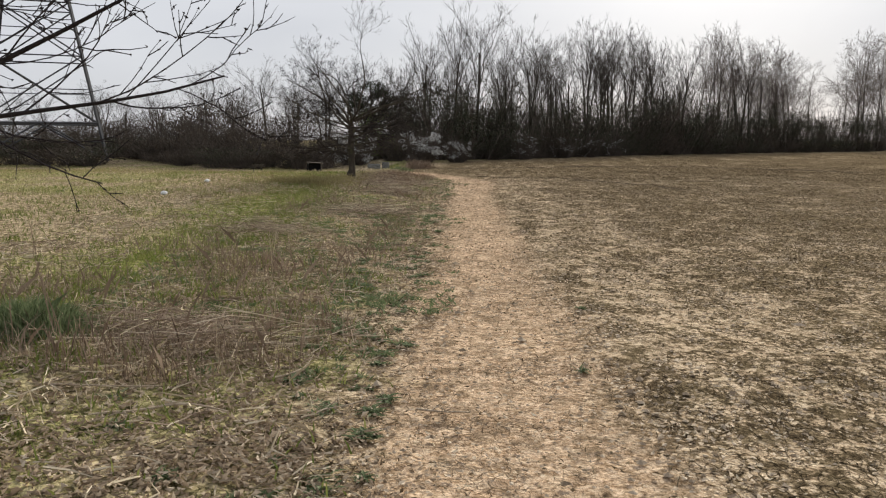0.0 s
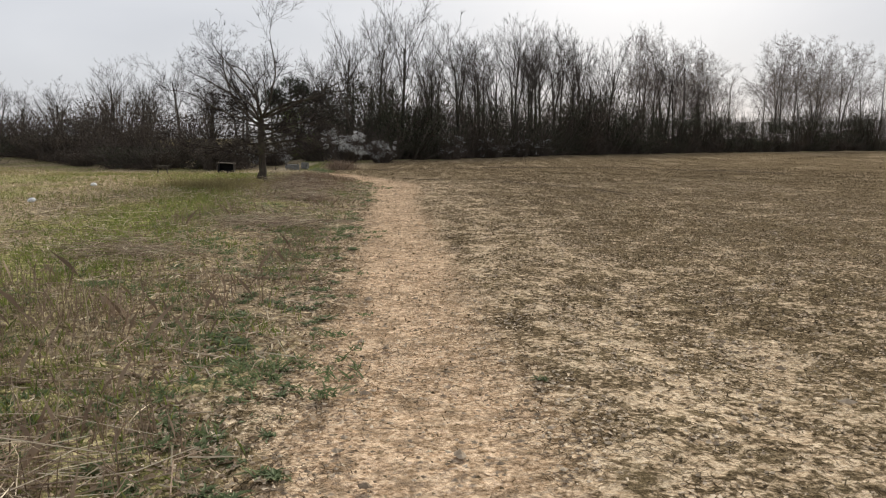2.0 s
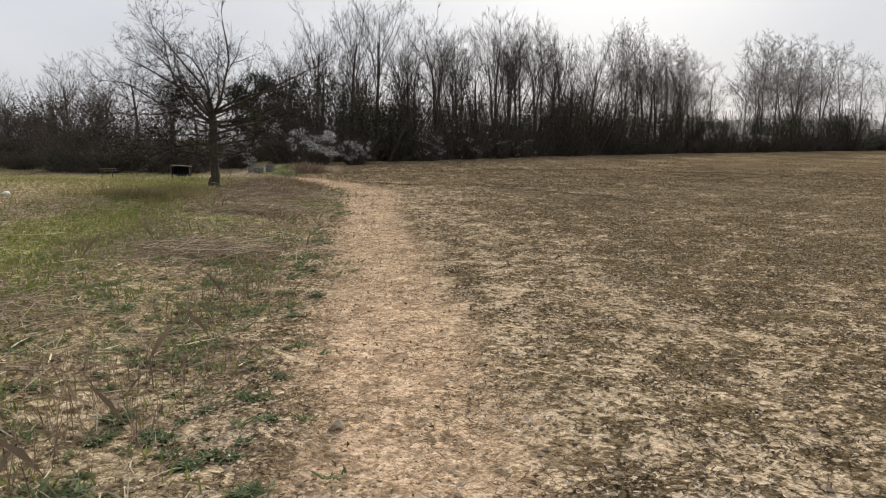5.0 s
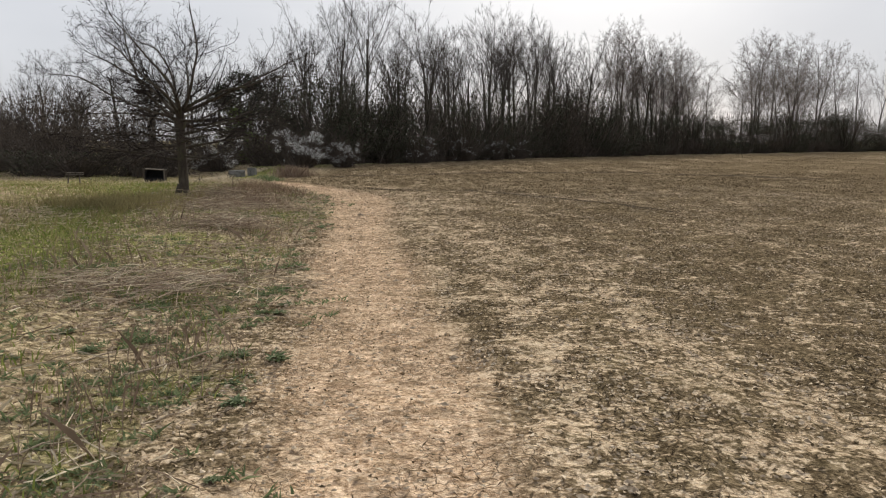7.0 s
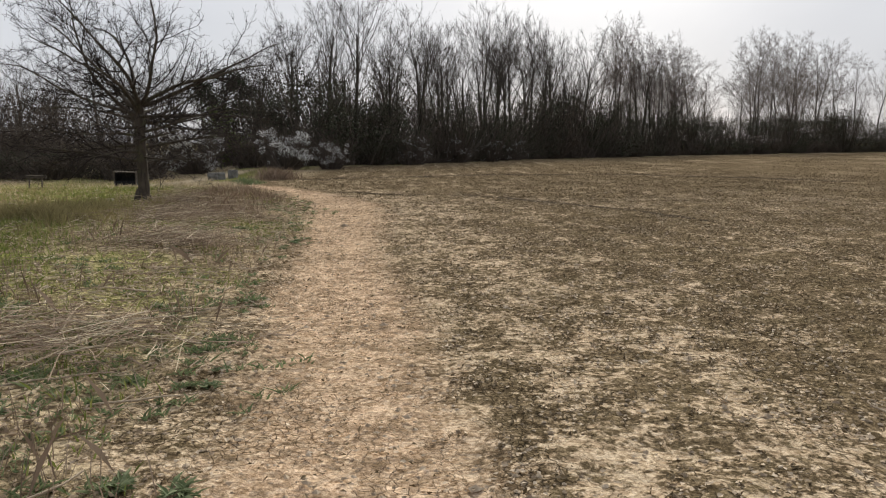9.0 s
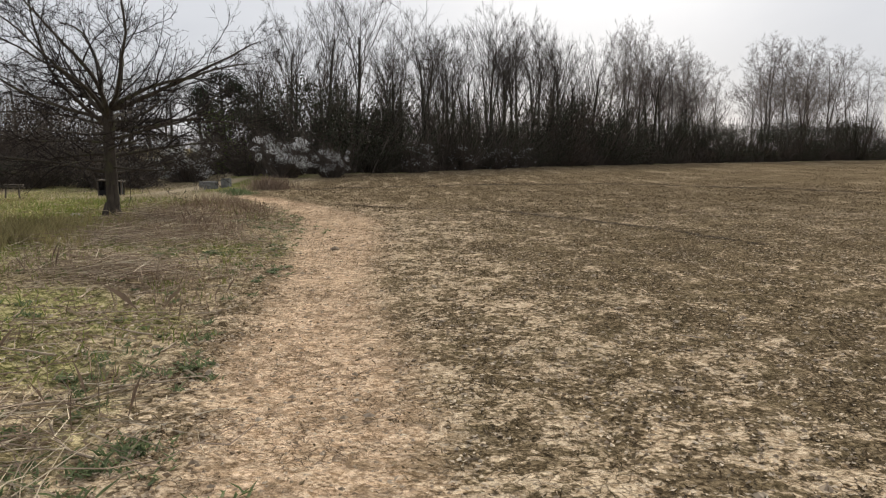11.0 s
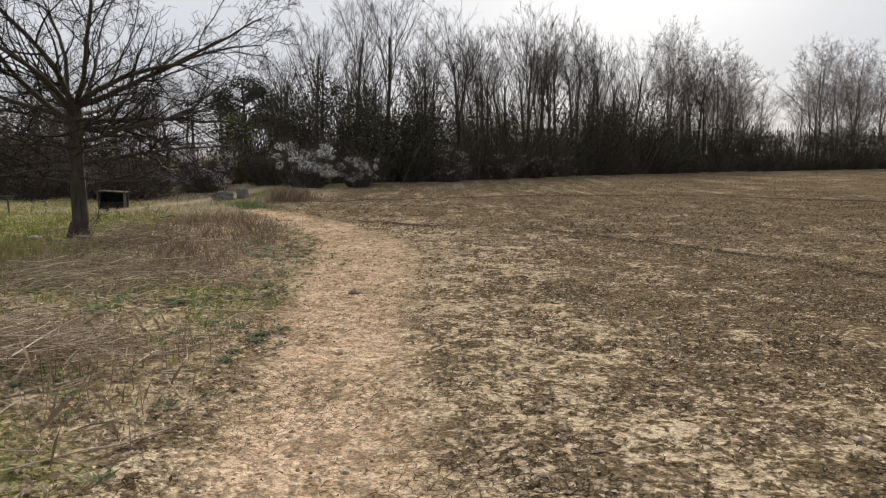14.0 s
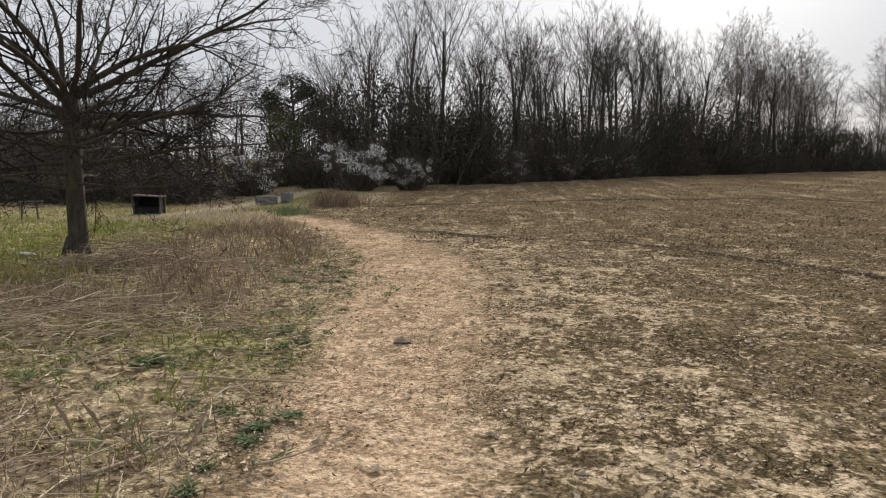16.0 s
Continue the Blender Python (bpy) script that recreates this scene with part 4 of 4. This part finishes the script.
field_pts = scatter(150000, -3, 18, 2.4, 55, lambda x, y: in_field(x, y) * (.04 + .96 * residue_at(x, y)), .9)
cover("field_leaf_litter", leaves(field_pts + [0, 0, .008], rs.uniform(.014, .048, len(field_pts)), rs, .8, .4), TUFT, "flat withered leaves lying on the field", "leaf litter")
chip_pts = scatter(120000, -2, 12, 2.4, 30, lambda x, y: in_field(x, y) * (.2 + .8 * patchy(x, y, .45, 77)), .9)
cover("field_crust_chips", leaves(chip_pts + [0, 0, .006], rs.uniform(.014, .046, len(chip_pts)), rs, .88, .7), CHIP, "thin curled chips of dried clay crust", "clay chips")
cover("field_seedlings", blades(scatter(70000, -3, 18, 2.4, 50, lambda x, y: in_field(x, y) * (.03 + .97 * residue_at(x, y)), .8), .026, rs, 1.5, .007), TUFT, "withered brown-green seedlings over the field", "seedlings")
pale_pts = scatter(30000, -3, 16, 2.4, 40, lambda x, y: in_field(x, y) * (.1 + .9 * patchy(x, y, .9, 73)), .9)
far_pts = scatter(60000, -4, 60, 30, 97, lambda x, y: (1 - in_verge(x, y)) * (1 - on_path(x, y)) * (y < np.interp(x, front_x, front_y) - 1) * (.15 + .85 * patchy(x, y, 2.2, 65)), .2)
mid_pts = scatter(90000, -3, 30, 9, 42, lambda x, y: (1 - in_verge(x, y)) * (1 - .9 * on_path(x, y)) * (.08 + .92 * residue_at(x, y)), .1)
cover("mid_field_seedlings", leaves(mid_pts + [0, 0, .01], rs.uniform(.025, .055, len(mid_pts)), rs, .7, .45), TUFT, "curled brown seedlings over the open field", "seedlings")
cover("far_field_seedlings", blades(far_pts, .04, rs, .9, .035), TUFT, "sparse brown seedlings over the far field", "seedlings")
cover("field_pale_straw", leaves(pale_pts + [0, 0, .01], rs.uniform(.02, .055, len(pale_pts)), rs, .85, .3), STRAW, "bleached straw scraps lying on the field", "straw")
leaf_pts = scatter(125000, -7, 0, 2.2, 34, lambda x, y: in_verge(x, y) * np.clip(1.25 - (verge_line(y) - x) / 5, 0, 1) * (.3 + .7 * patchy(x, y, .9, 81)), .8)
near_pts = scatter(46000, -5, -.2, 2.4, 9.5, lambda x, y: in_verge(x, y) * (1 - smooth(5.5, 9.5, y) * .7) * (.2 + .8 * patchy(x, y, .5, 85)), .25)
cover("path_side_leaf_litter", leaves(near_pts + [0, 0, .014], rs.uniform(.018, .055, len(near_pts)), rs, .6, .45), DEADLEAF, "thick litter of pale broken leaves beside the path", "leaf litter")
edge_pts = scatter(40000, -3.6, -.3, 2.6, 34, lambda x, y: np.exp(-((verge_line(y) - x) / .7) ** 2) * (.25 + .75 * patchy(x, y, .45, 87)), .5)
cover("verge_edge_litter", leaves(edge_pts + [0, 0, .01], rs.uniform(.02, .05, len(edge_pts)), rs, .85, .6), DEADLEAF, "broken leaf litter along the edge of the path", "leaf litter")
cover("verge_dead_leaves", leaves(leaf_pts + [0, 0, .012], rs.uniform(.025, .07, len(leaf_pts)), rs, .6, .5), DEADLEAF, "curled brown dead leaves on the verge", "leaf litter")


def straw_rows(points, length, r, lift=.03):
    n = len(points)
    a = rs.uniform(0, 6.28, n)
    ln = length * rs.lognormal(0, .5, n)
    d = np.stack([np.cos(a), np.sin(a), rs.normal(0, .12, n)], 1) * ln[:, None] / 2
    up = np.abs(rs.normal(0, lift, n))[:, None] * [[0, 0, 1]] + [0, 0, .01]
    bend = rs.normal(0, .12, (n, 3)) * ln[:, None] * [1, 1, .4]
    a0, m0, b0 = points + up - d, points + up + bend, points + up + d
    rr = (r * rs.uniform(.6, 1.5, n))[:, None]
    return np.concatenate([np.concatenate([a0, m0, rr, rr], 1), np.concatenate([m0, b0, rr, rr * .6], 1)])


def thatch(x, y):
    return in_verge(x, y) * np.clip(1.15 - .8 * strip_green(x, y), 0, 1)


cover("verge_straw", tubes(straw_rows(scatter(17000, -8, -.5, 2.2, 36, lambda x, y: thatch(x, y) * (.15 + .85 * patchy(x, y, 1.3, 91)), .8), .15, .0046), 3), STRAW, "fallen pale straw stalks matted on the verge", "straw")
cover("verge_brown_stalks", tubes(straw_rows(scatter(6500, -8, -.5, 2.2, 34, lambda x, y: thatch(x, y) * (.1 + .9 * patchy(x, y, 1.6, 95)), .8), .15, .0044), 3), REDSTEM, "fallen brown stalks matted on the verge", "stalks")
cover("verge_grass", blades(scatter(210000, -14, -.6, 2.2, 42, lambda x, y: in_verge(x, y) * np.clip(.09 + 1.0 * strip_green(x, y) + .42 * patchy(x, y, 1.3, 101, .46, .66), 0, 1) * (.12 + .88 * patchy(x, y, .32, 203)), .9), .08, rs, .7, .012), GRASS, "short green grass on the verge", "grass")
cover("verge_dry_grass", blades(scatter(34000, -18, -.6, 2.2, 46, lambda x, y: in_verge(x, y) * (.1 + .9 * patchy(x, y, 1.9, 111)) * (.15 + .85 * patchy(x, y, .4, 207)), .8), .1, rs, 1.0, .007), STRAW, "dry straw-coloured grass on the verge", "grass")
cover("pale_grass_tufts", blades(scatter(46000, -8.6, -4.4, 20.5, 27.5, lambda x, y: np.exp(-(((x + 6.2) / 1.2) ** 2 + ((y - 24.6) / 1.6) ** 2)) * patchy(x, y, .6, 121)), .2, rs, .5, .010), PALEGRASS, "tufts of tall pale yellow grass near the oak", "grass")
cover("bank_grass", blades(scatter(26000, -9, -2, 33, 54, lambda x, y: in_verge(x, y) * (.2 + .8 * patchy(x, y, 1.3, 131))), .16, rs, .6, .014), STRAW, "tall dry grass round the track's end", "grass")
cover("meadow_green", blades(scatter(22000, -40, -5, 12, 47, lambda x, y: (1 - on_track(x, y)) * (.1 + .9 * patchy(x, y, 4.1, 145)), -.2), .08, rs, .8, .018), GRASS, "green meadow grass beyond the verge", "grass")
cover("meadow_grass", blades(scatter(36000, -40, -5, 14, 47, lambda x, y: (1 - on_track(x, y)) * (.15 + .85 * patchy(x, y, 3.1, 141)), -.2), .10, rs, .8, .016), PALEGRASS, "rough yellowish meadow grass beyond the verge", "grass")
# dark brown dock and willowherb stand on the rise before the oak, and along the verge
rise_pts = scatter(7000, -5.1, -2.6, 24.5, 35, lambda x, y: in_verge(x, y) * np.clip(1.3 - ((x + 3.8) / 1.2) ** 2, 0, 1) * (.2 + .8 * patchy(x, y, .8, 151)))
cover("dock_stand", blades(rise_pts, .2, rs, .5, .008), REDSTEM, "stand of dead red-brown dock and willowherb stems", "stems")
cover("brown_stem_stand", blades(scatter(3400, -3.9, -1.7, 5.6, 10.5, lambda x, y: in_verge(x, y) * np.exp(-((x + 2.7) / .75) ** 2 - ((y - 8.3) / 1.6) ** 2) * (.3 + .7 * patchy(x, y, .5, 165))), .26, rs, .6, .005), REDSTEM, "stand of fine dead brown weed stems in the verge", "stems")
cover("verge_dead_stems", blades(scatter(6500, -4.8, -1.2, 4.5, 22, lambda x, y: in_verge(x, y) * patchy(x, y, 1.4, 161, .45, .65), .4), .26, rs, .5, .006), REDSTEM, "thin dead brown weed stems standing in the verge", "stems")


# ---------------------------------------------------------------- single plants and stalks
def weed_spots(x, y):
    """Low broad-leaved weeds: thick on the verge's edge, thin on the bare clay before it."""
    off = verge_line(y) - x
    band = smooth(-1.0, .35, off) * (1 - smooth(2.0, 3.4, off))
    return band * smooth(4.5, 8.0, y) * (1 - .75 * smooth(16, 24, y)) * (.06 + .94 * patchy(x, y, .9, 181, .42, .60))


spots = scatter(8500, -5.6, .2, 2.6, 33, weed_spots, .7)
leafs = np.repeat(spots, 13, 0) + rs.normal(size=(13 * len(spots), 3)) * [.035, .035, 0]
leafs[:, 2] += .006
cover("verge_weed_leaves", blades(leafs, rs.uniform(.022, .05, len(leafs)), rs, 1.9, .016), WEED, "low bluish-green broad-leaved weeds over the verge", "weeds")
clump = rs.normal(size=(900, 3)) * [.42, .4, 0] + [-4.6, 41.2, 0]
clump[:, 2] = ground_z(clump[:, 0], clump[:, 1])
cover("pinkish_dead_grass", blades(clump, .42, rs, .4, .012), REDSTEM, "tall clump of pinkish dead grass at the field corner", "grass")


def dry_stalk(x, y, h, lean, label, mat=STRAW):
    rng = np.random.RandomState(int(abs(x * 131 + y * 77)) % 9999)
    pts = [np.array([0, 0, -.02])]
    d = np.array([lean[0], lean[1], 1.0])
    for i in range(6):
        d = d + rng.normal(size=3) * .05
        pts.append(pts[-1] + d / np.linalg.norm(d) * h / 6)
    ob = new("dry_stalk", raw_mesh("dry_stalk", *rod(pts, [.0055 - .0006 * i for i in range(7)], 5), mat))
    ob.matrix_world = pose(x, y, place(x, y))
    for q in pts[2:] + pts[3:]:
        e = q + np.array([rng.uniform(-.5, .5), rng.uniform(-.5, .5), rng.uniform(.4, 1)]) * .07
        part("side_shoot", raw_mesh("side_shoot", *rod([q, (q + e) / 2, e], [.002, .0016, .001], 4), mat), ob)
    tagged(ob, label, "stalk", "standing stalks")


for x, y, h in ((-2.33, 7.45, .62), (-1.62, 7.6, .42), (-2.9, 9.3, .5), (-1.9, 6.1, .4), (-3.0, 4.9, .75), (-3.25, 5.2, .85), (-3.45, 5.0, .6), (-3.1, 6.1, .5), (-2.6, 11.5, .45), (-3.4, 13.0, .5), (-2.0, 5.1, .36), (-2.2, 10.1, .4), (-3.7, 16.4, .5), (-3.0, 18.6, .4), (-4.2, 20.5, .45), (-3.1, 27.4, .55), (-2.5, 30.2, .5)):
    dry_stalk(x, y, h, (rs.uniform(-.15, .15), rs.uniform(-.15, .15)), "thin upright pale dry weed stalk in the verge" if x > -3 else "thin upright dark brown dry weed stalk", STRAW if x > -3 else REDSTEM)


def stick(x, y, ln, turn, r, label, lift=0.03, forks=2):
    rng = np.random.RandomState(int(abs(x * 311 + y * 57)) % 9999)
    pts, a = [np.array([-ln / 2, 0, lift])], rng.uniform(-.2, .2)
    for i in range(7):
        a += rng.normal() * .16
        pts.append(pts[-1] + np.array([math.cos(a), math.sin(a), rng.normal() * .05]) * ln / 7)
    ob = new("fallen_stick", raw_mesh("fallen_stick", *rod(pts, [r * (1 - .08 * i) for i in range(8)], 6), STICK, True))
    for i in range(2, 2 + forks):
        s = rng.choice([-1, 1])
        e = pts[i] + np.array([math.cos(a + .7 * s), math.sin(a + .7 * s), .1]) * ln * rng.uniform(.15, .3)
        part("side_twig", raw_mesh("side_twig", *rod([pts[i], (pts[i] + e) / 2 + [0, 0, .008], e], [r * .5, r * .4, r * .2], 5), STICK, True), ob)
    ob.matrix_world = pose(x, y, place(x, y), 0, 0, turn)
    tagged(ob, label, "stick", "sticks on the verge")


for x, y, ln, turn, r in ((-2.25, 6.0, 1.1, 118, .008), (-1.95, 5.6, .9, 35, .008), (-2.6, 4.5, 1.0, 20, .009), (-1.3, 5.1, .7, 50, .007), (-.35, 4.35, .32, 3, .008), (-2.0, 4.2, .8, 40, .010), (-3.0, 4.7, .9, 8, .007), (-1.7, 6.6, .8, 10, .007),
                          (-1.9, 7.8, .8, 175, .009), (-2.5, 6.9, 1.0, 5, .007), (-1.0, 4.4, .6, 60, .006), (-2.75, 5.4, .7, 60, .009), (-2.1, 12.0, .8, 25, .008), (-1.75, 15.2, .6, 30, .009), (-1.85, 13.6, .9, 28, .010), (-2.3, 13.9, .7, 48, .008),
                          (-2.35, 20.6, 1.0, 30, .010), (-1.95, 23.0, .8, 14, .010), (-2.0, 21.6, .7, 40, .011), (-2.7, 21.3, .9, 65, .010), (-2.9, 22.0, .8, 100, .009), (-2.2, 22.0, .6, 160, .009), (-1.35, 21.7, .35, 35, .008), (-2.6, 19.6, .9, 12, .009), (-3.0, 18.1, .9, 170, .010), (-2.8, 24.2, .9, 20, .009), (-1.7, 17.6, .6, 20, .008), (-2.1, 17.2, .9, 12, .010), (-1.9, 18.4, .5, 75, .008), (-2.4, 18.9, .7, 150, .009), (-2.2, 19.4, .6, 40, .008), (-1.75, 19.7, .5, 10, .008), (-2.5, 20.2, .8, 60, .009), (-1.9, 20.6, .5, 130, .008), (-2.9, 19.2, .8, 30, .009), (-3.2, 20.3, .9, 100, .009), (-2.0, 16.4, .7, 165, .009), (-2.4, 15.4, .8, 20, .009), (-1.6, 12.6, .4, 50, .007), (1.6, 17.9, .2, 60, .007), (2.3, 18.6, .25, 150, .007), (1.9, 21.0, .2, 20, .006), (2.6, 14.8, .22, 110, .007)):
    stick(x, y, ln, turn, r, "bleached fallen stick lying among leaves" if r > .0085 else "thin bleached twig lying across the verge")


def brush_pile(x, y, wide, deep, high, n, label):
    """A low heap of cut stalks, lying mostly one way."""
    rng = np.random.RandomState(int(abs(x * 31 + y * 17)))
    c = rng.normal(size=(n, 3)) * [wide * .28, deep * .28, 0]
    c[:, 2] = np.abs(rng.normal(size=n)) * high * .45 * np.exp(-(c[:, 0] / wide) ** 2 * 2 - (c[:, 1] / deep) ** 2 * 2) + .02
    a = rng.normal(0.4, 1.1, n)
    ln = rng.uniform(.2, .8, n)
    d = np.stack([np.cos(a), np.sin(a), rng.normal(0, .12, n)], 1) * ln[:, None] / 2
    bend = rng.normal(0, .03, (n, 3))
    r = rng.uniform(.0018, .0045, n)[:, None]
    p0, p1, p2 = c - d, c + bend, c + d
    p0[:, 2], p2[:, 2] = np.maximum(p0[:, 2], .005), np.maximum(p2[:, 2], .005)
    rows = np.concatenate([np.concatenate([p0, p1, r, r], 1), np.concatenate([p1, p2, r, r * .5], 1)])
    t = thing("brush_pile", pose(x, y, place(x, y)), label, "brush pile", kind="stuff")
    pick = np.tile(rng.uniform(size=n), 2) < .36
    part("pale_stalk_heap", raw_mesh("pale_stalks", *tubes(rows[pick], 3), STRAW), t, "bleached straw stalks")
    part("brown_stalk_heap", raw_mesh("brown_stalks", *tubes(rows[~pick], 3), REDSTEM), t, "brown dead stalks")


brush_pile(-3.75, 24.0, 2.6, 1.6, .26, 550, "low heap of cut brown and straw-coloured stalks")
brush_pile(-3.0, 16.2, 2.4, 1.5, .22, 560, "flattened heap of dead grey-brown weed stalks")
brush_pile(-3.2, 21.2, 1.6, 1.0, .28, 420, "loose heap of bleached broken stalks")
brush_pile(-2.6, 5.6, 1.8, 1.0, .2, 420, "scattered broken stalks and twigs on leaf litter")
brush_pile(-3.9, 12.2, 1.8, 1.4, .18, 300, "matted patch of dead brown weed stalks")
brush_pile(-4.4, 27.0, 1.7, 1.0, .26, 420, "arched heap of reddish dead stems near the oak")


def weed_plant(seed, m, big):
    rng = np.random.RandomState(seed)
    v, f = [], []
    for k in range(big):
        a = rng.uniform(0, 6.28)
        ln, w = rng.uniform(.05, .12), rng.uniform(.02, .036)
        el = rng.uniform(.06, .55)
        d = np.array([math.cos(a), math.sin(a), el])
        s = np.array([-math.sin(a), math.cos(a), 0]) * w
        c = rng.normal(size=3) * [.035, .035, 0]
        n0 = len(v)
        m1, tip = c + d * ln * .5, c + d * ln * .9 + np.array([math.cos(a), math.sin(a), -.2]) * ln * .3
        v += [c - s * .2, c + s * .2, m1 + s * .5 + [0, 0, .006], tip, m1 - s * .5 + [0, 0, .006], m1]
        f += [(n0, n0 + 1, n0 + 2, n0 + 5), (n0, n0 + 5, n0 + 4, n0), (n0 + 5, n0 + 2, n0 + 3, n0 + 4)]
    f = [q if len(set(q)) == 4 else (q[0], q[1], q[2], q[2]) for q in f]
    tri = []
    for q in f:
        u = list(dict.fromkeys(q))
        tri += [(u[0], u[1], u[2])] + ([(u[0], u[2], u[3])] if len(u) == 4 else [])
    ob = new("weed_plant", raw_mesh("weed_plant", np.array(v), np.array(tri), WEED))
    ob.matrix_world = m
    return tagged(ob, "small green leafy weed growing on the bare verge", "weed", "green weeds")


weed_kinds = [weed_plant(300 + k, pose(-1.5 - .2 * k, 8.2 + k, place(-1.5 - .2 * k, 8.2 + k)), 34 + 9 * k) for k in range(4)]
made = 0
while made < 230:
    y = 3.2 + 29 * rs.uniform() ** 1.25
    x = float(verge_line(np.array([y]))[0]) - abs(rs.normal(0, .9)) + .35
    if hash_noise(np.array([x]), np.array([y]), 1.2, 171)[0] > .42:
        s = rs.uniform(.3, .8)
        copy_thing(weed_kinds[rs.randint(4)], pose(x, y, place(x, y) - .004, 0, 0, rs.uniform(0, 360)) @ Matrix.Diagonal((s, s, s, 1)))
        made += 1
for x, y, s in ((-1.75, 8.5, 1.1), (-1.6, 8.3, 1.2), (-1.45, 7.8, .9), (-1.85, 9.2, 1.0), (-1.5, 6.5, .9), (-1.55, 7.2, .9), (-1.9, 9.9, .9), (-1.35, 9.6, .8), (-1.5, 14.0, .9), (-1.2, 13.9, .9), (-1.3, 12.9, .8), (.55, 5.3, .5), (.75, 7.4, .5), (-2.7, 23.2, 1.5)):
    copy_thing(weed_kinds[rs.randint(4)], pose(x, y, place(x, y) - .004, 0, 0, rs.uniform(0, 360)) @ Matrix.Diagonal((s, s, s, 1)))


def grass_tussock(m, n, r, h, label):
    rng_pts = rs.normal(size=(n, 3)) * [r, r, 0]
    ob = new("grass_tussock", raw_mesh("grass_tussock", *blades(rng_pts, h * np.exp(-(rng_pts[:, 0] ** 2 + rng_pts[:, 1] ** 2) / (5 * r * r)), rs, .5, .008), WEED))
    ob.matrix_world = m
    tagged(ob, label, "grass tussock", kind="stuff")


grass_tussock(pose(-3.6, 5.4, place(-3.6, 5.4)), 4200, .22, .24, "dense dark green grass tussock under the roadside tree")
grass_tussock(pose(-5.2, 37.7, place(-5.2, 37.7)), 900, .33, .24, "dark green nettle clump beside the concrete blocks")
# wheel ruts across the field: lines of turned, darker earth
for line in (((-3.6, 40.6), (2.7, 43.8), (8.6, 44.8), (13, 42.5), (17, 38)), ((-1.6, 33.2), (0, 32), (1.8, 30.9), (3.2, 29.1), (4.4, 27.0), (5.6, 24))):
    n = 3400 if line[0][1] > 35 else 1500
    f = rs.uniform(0, len(line) - 1, n)
    px = np.interp(f, range(len(line)), [q[0] for q in line]) + rs.normal(0, .05, n)
    py = np.interp(f, range(len(line)), [q[1] for q in line]) + rs.normal(0, .06, n)
    pts = np.stack([px, py, ground_z(px, py) + .01], 1)
    cover("wheel_rut_clods", clods(pts, .03 if line[0][1] > 35 else .017), RUT, "line of dark turned clods along a wheel rut", "clods")
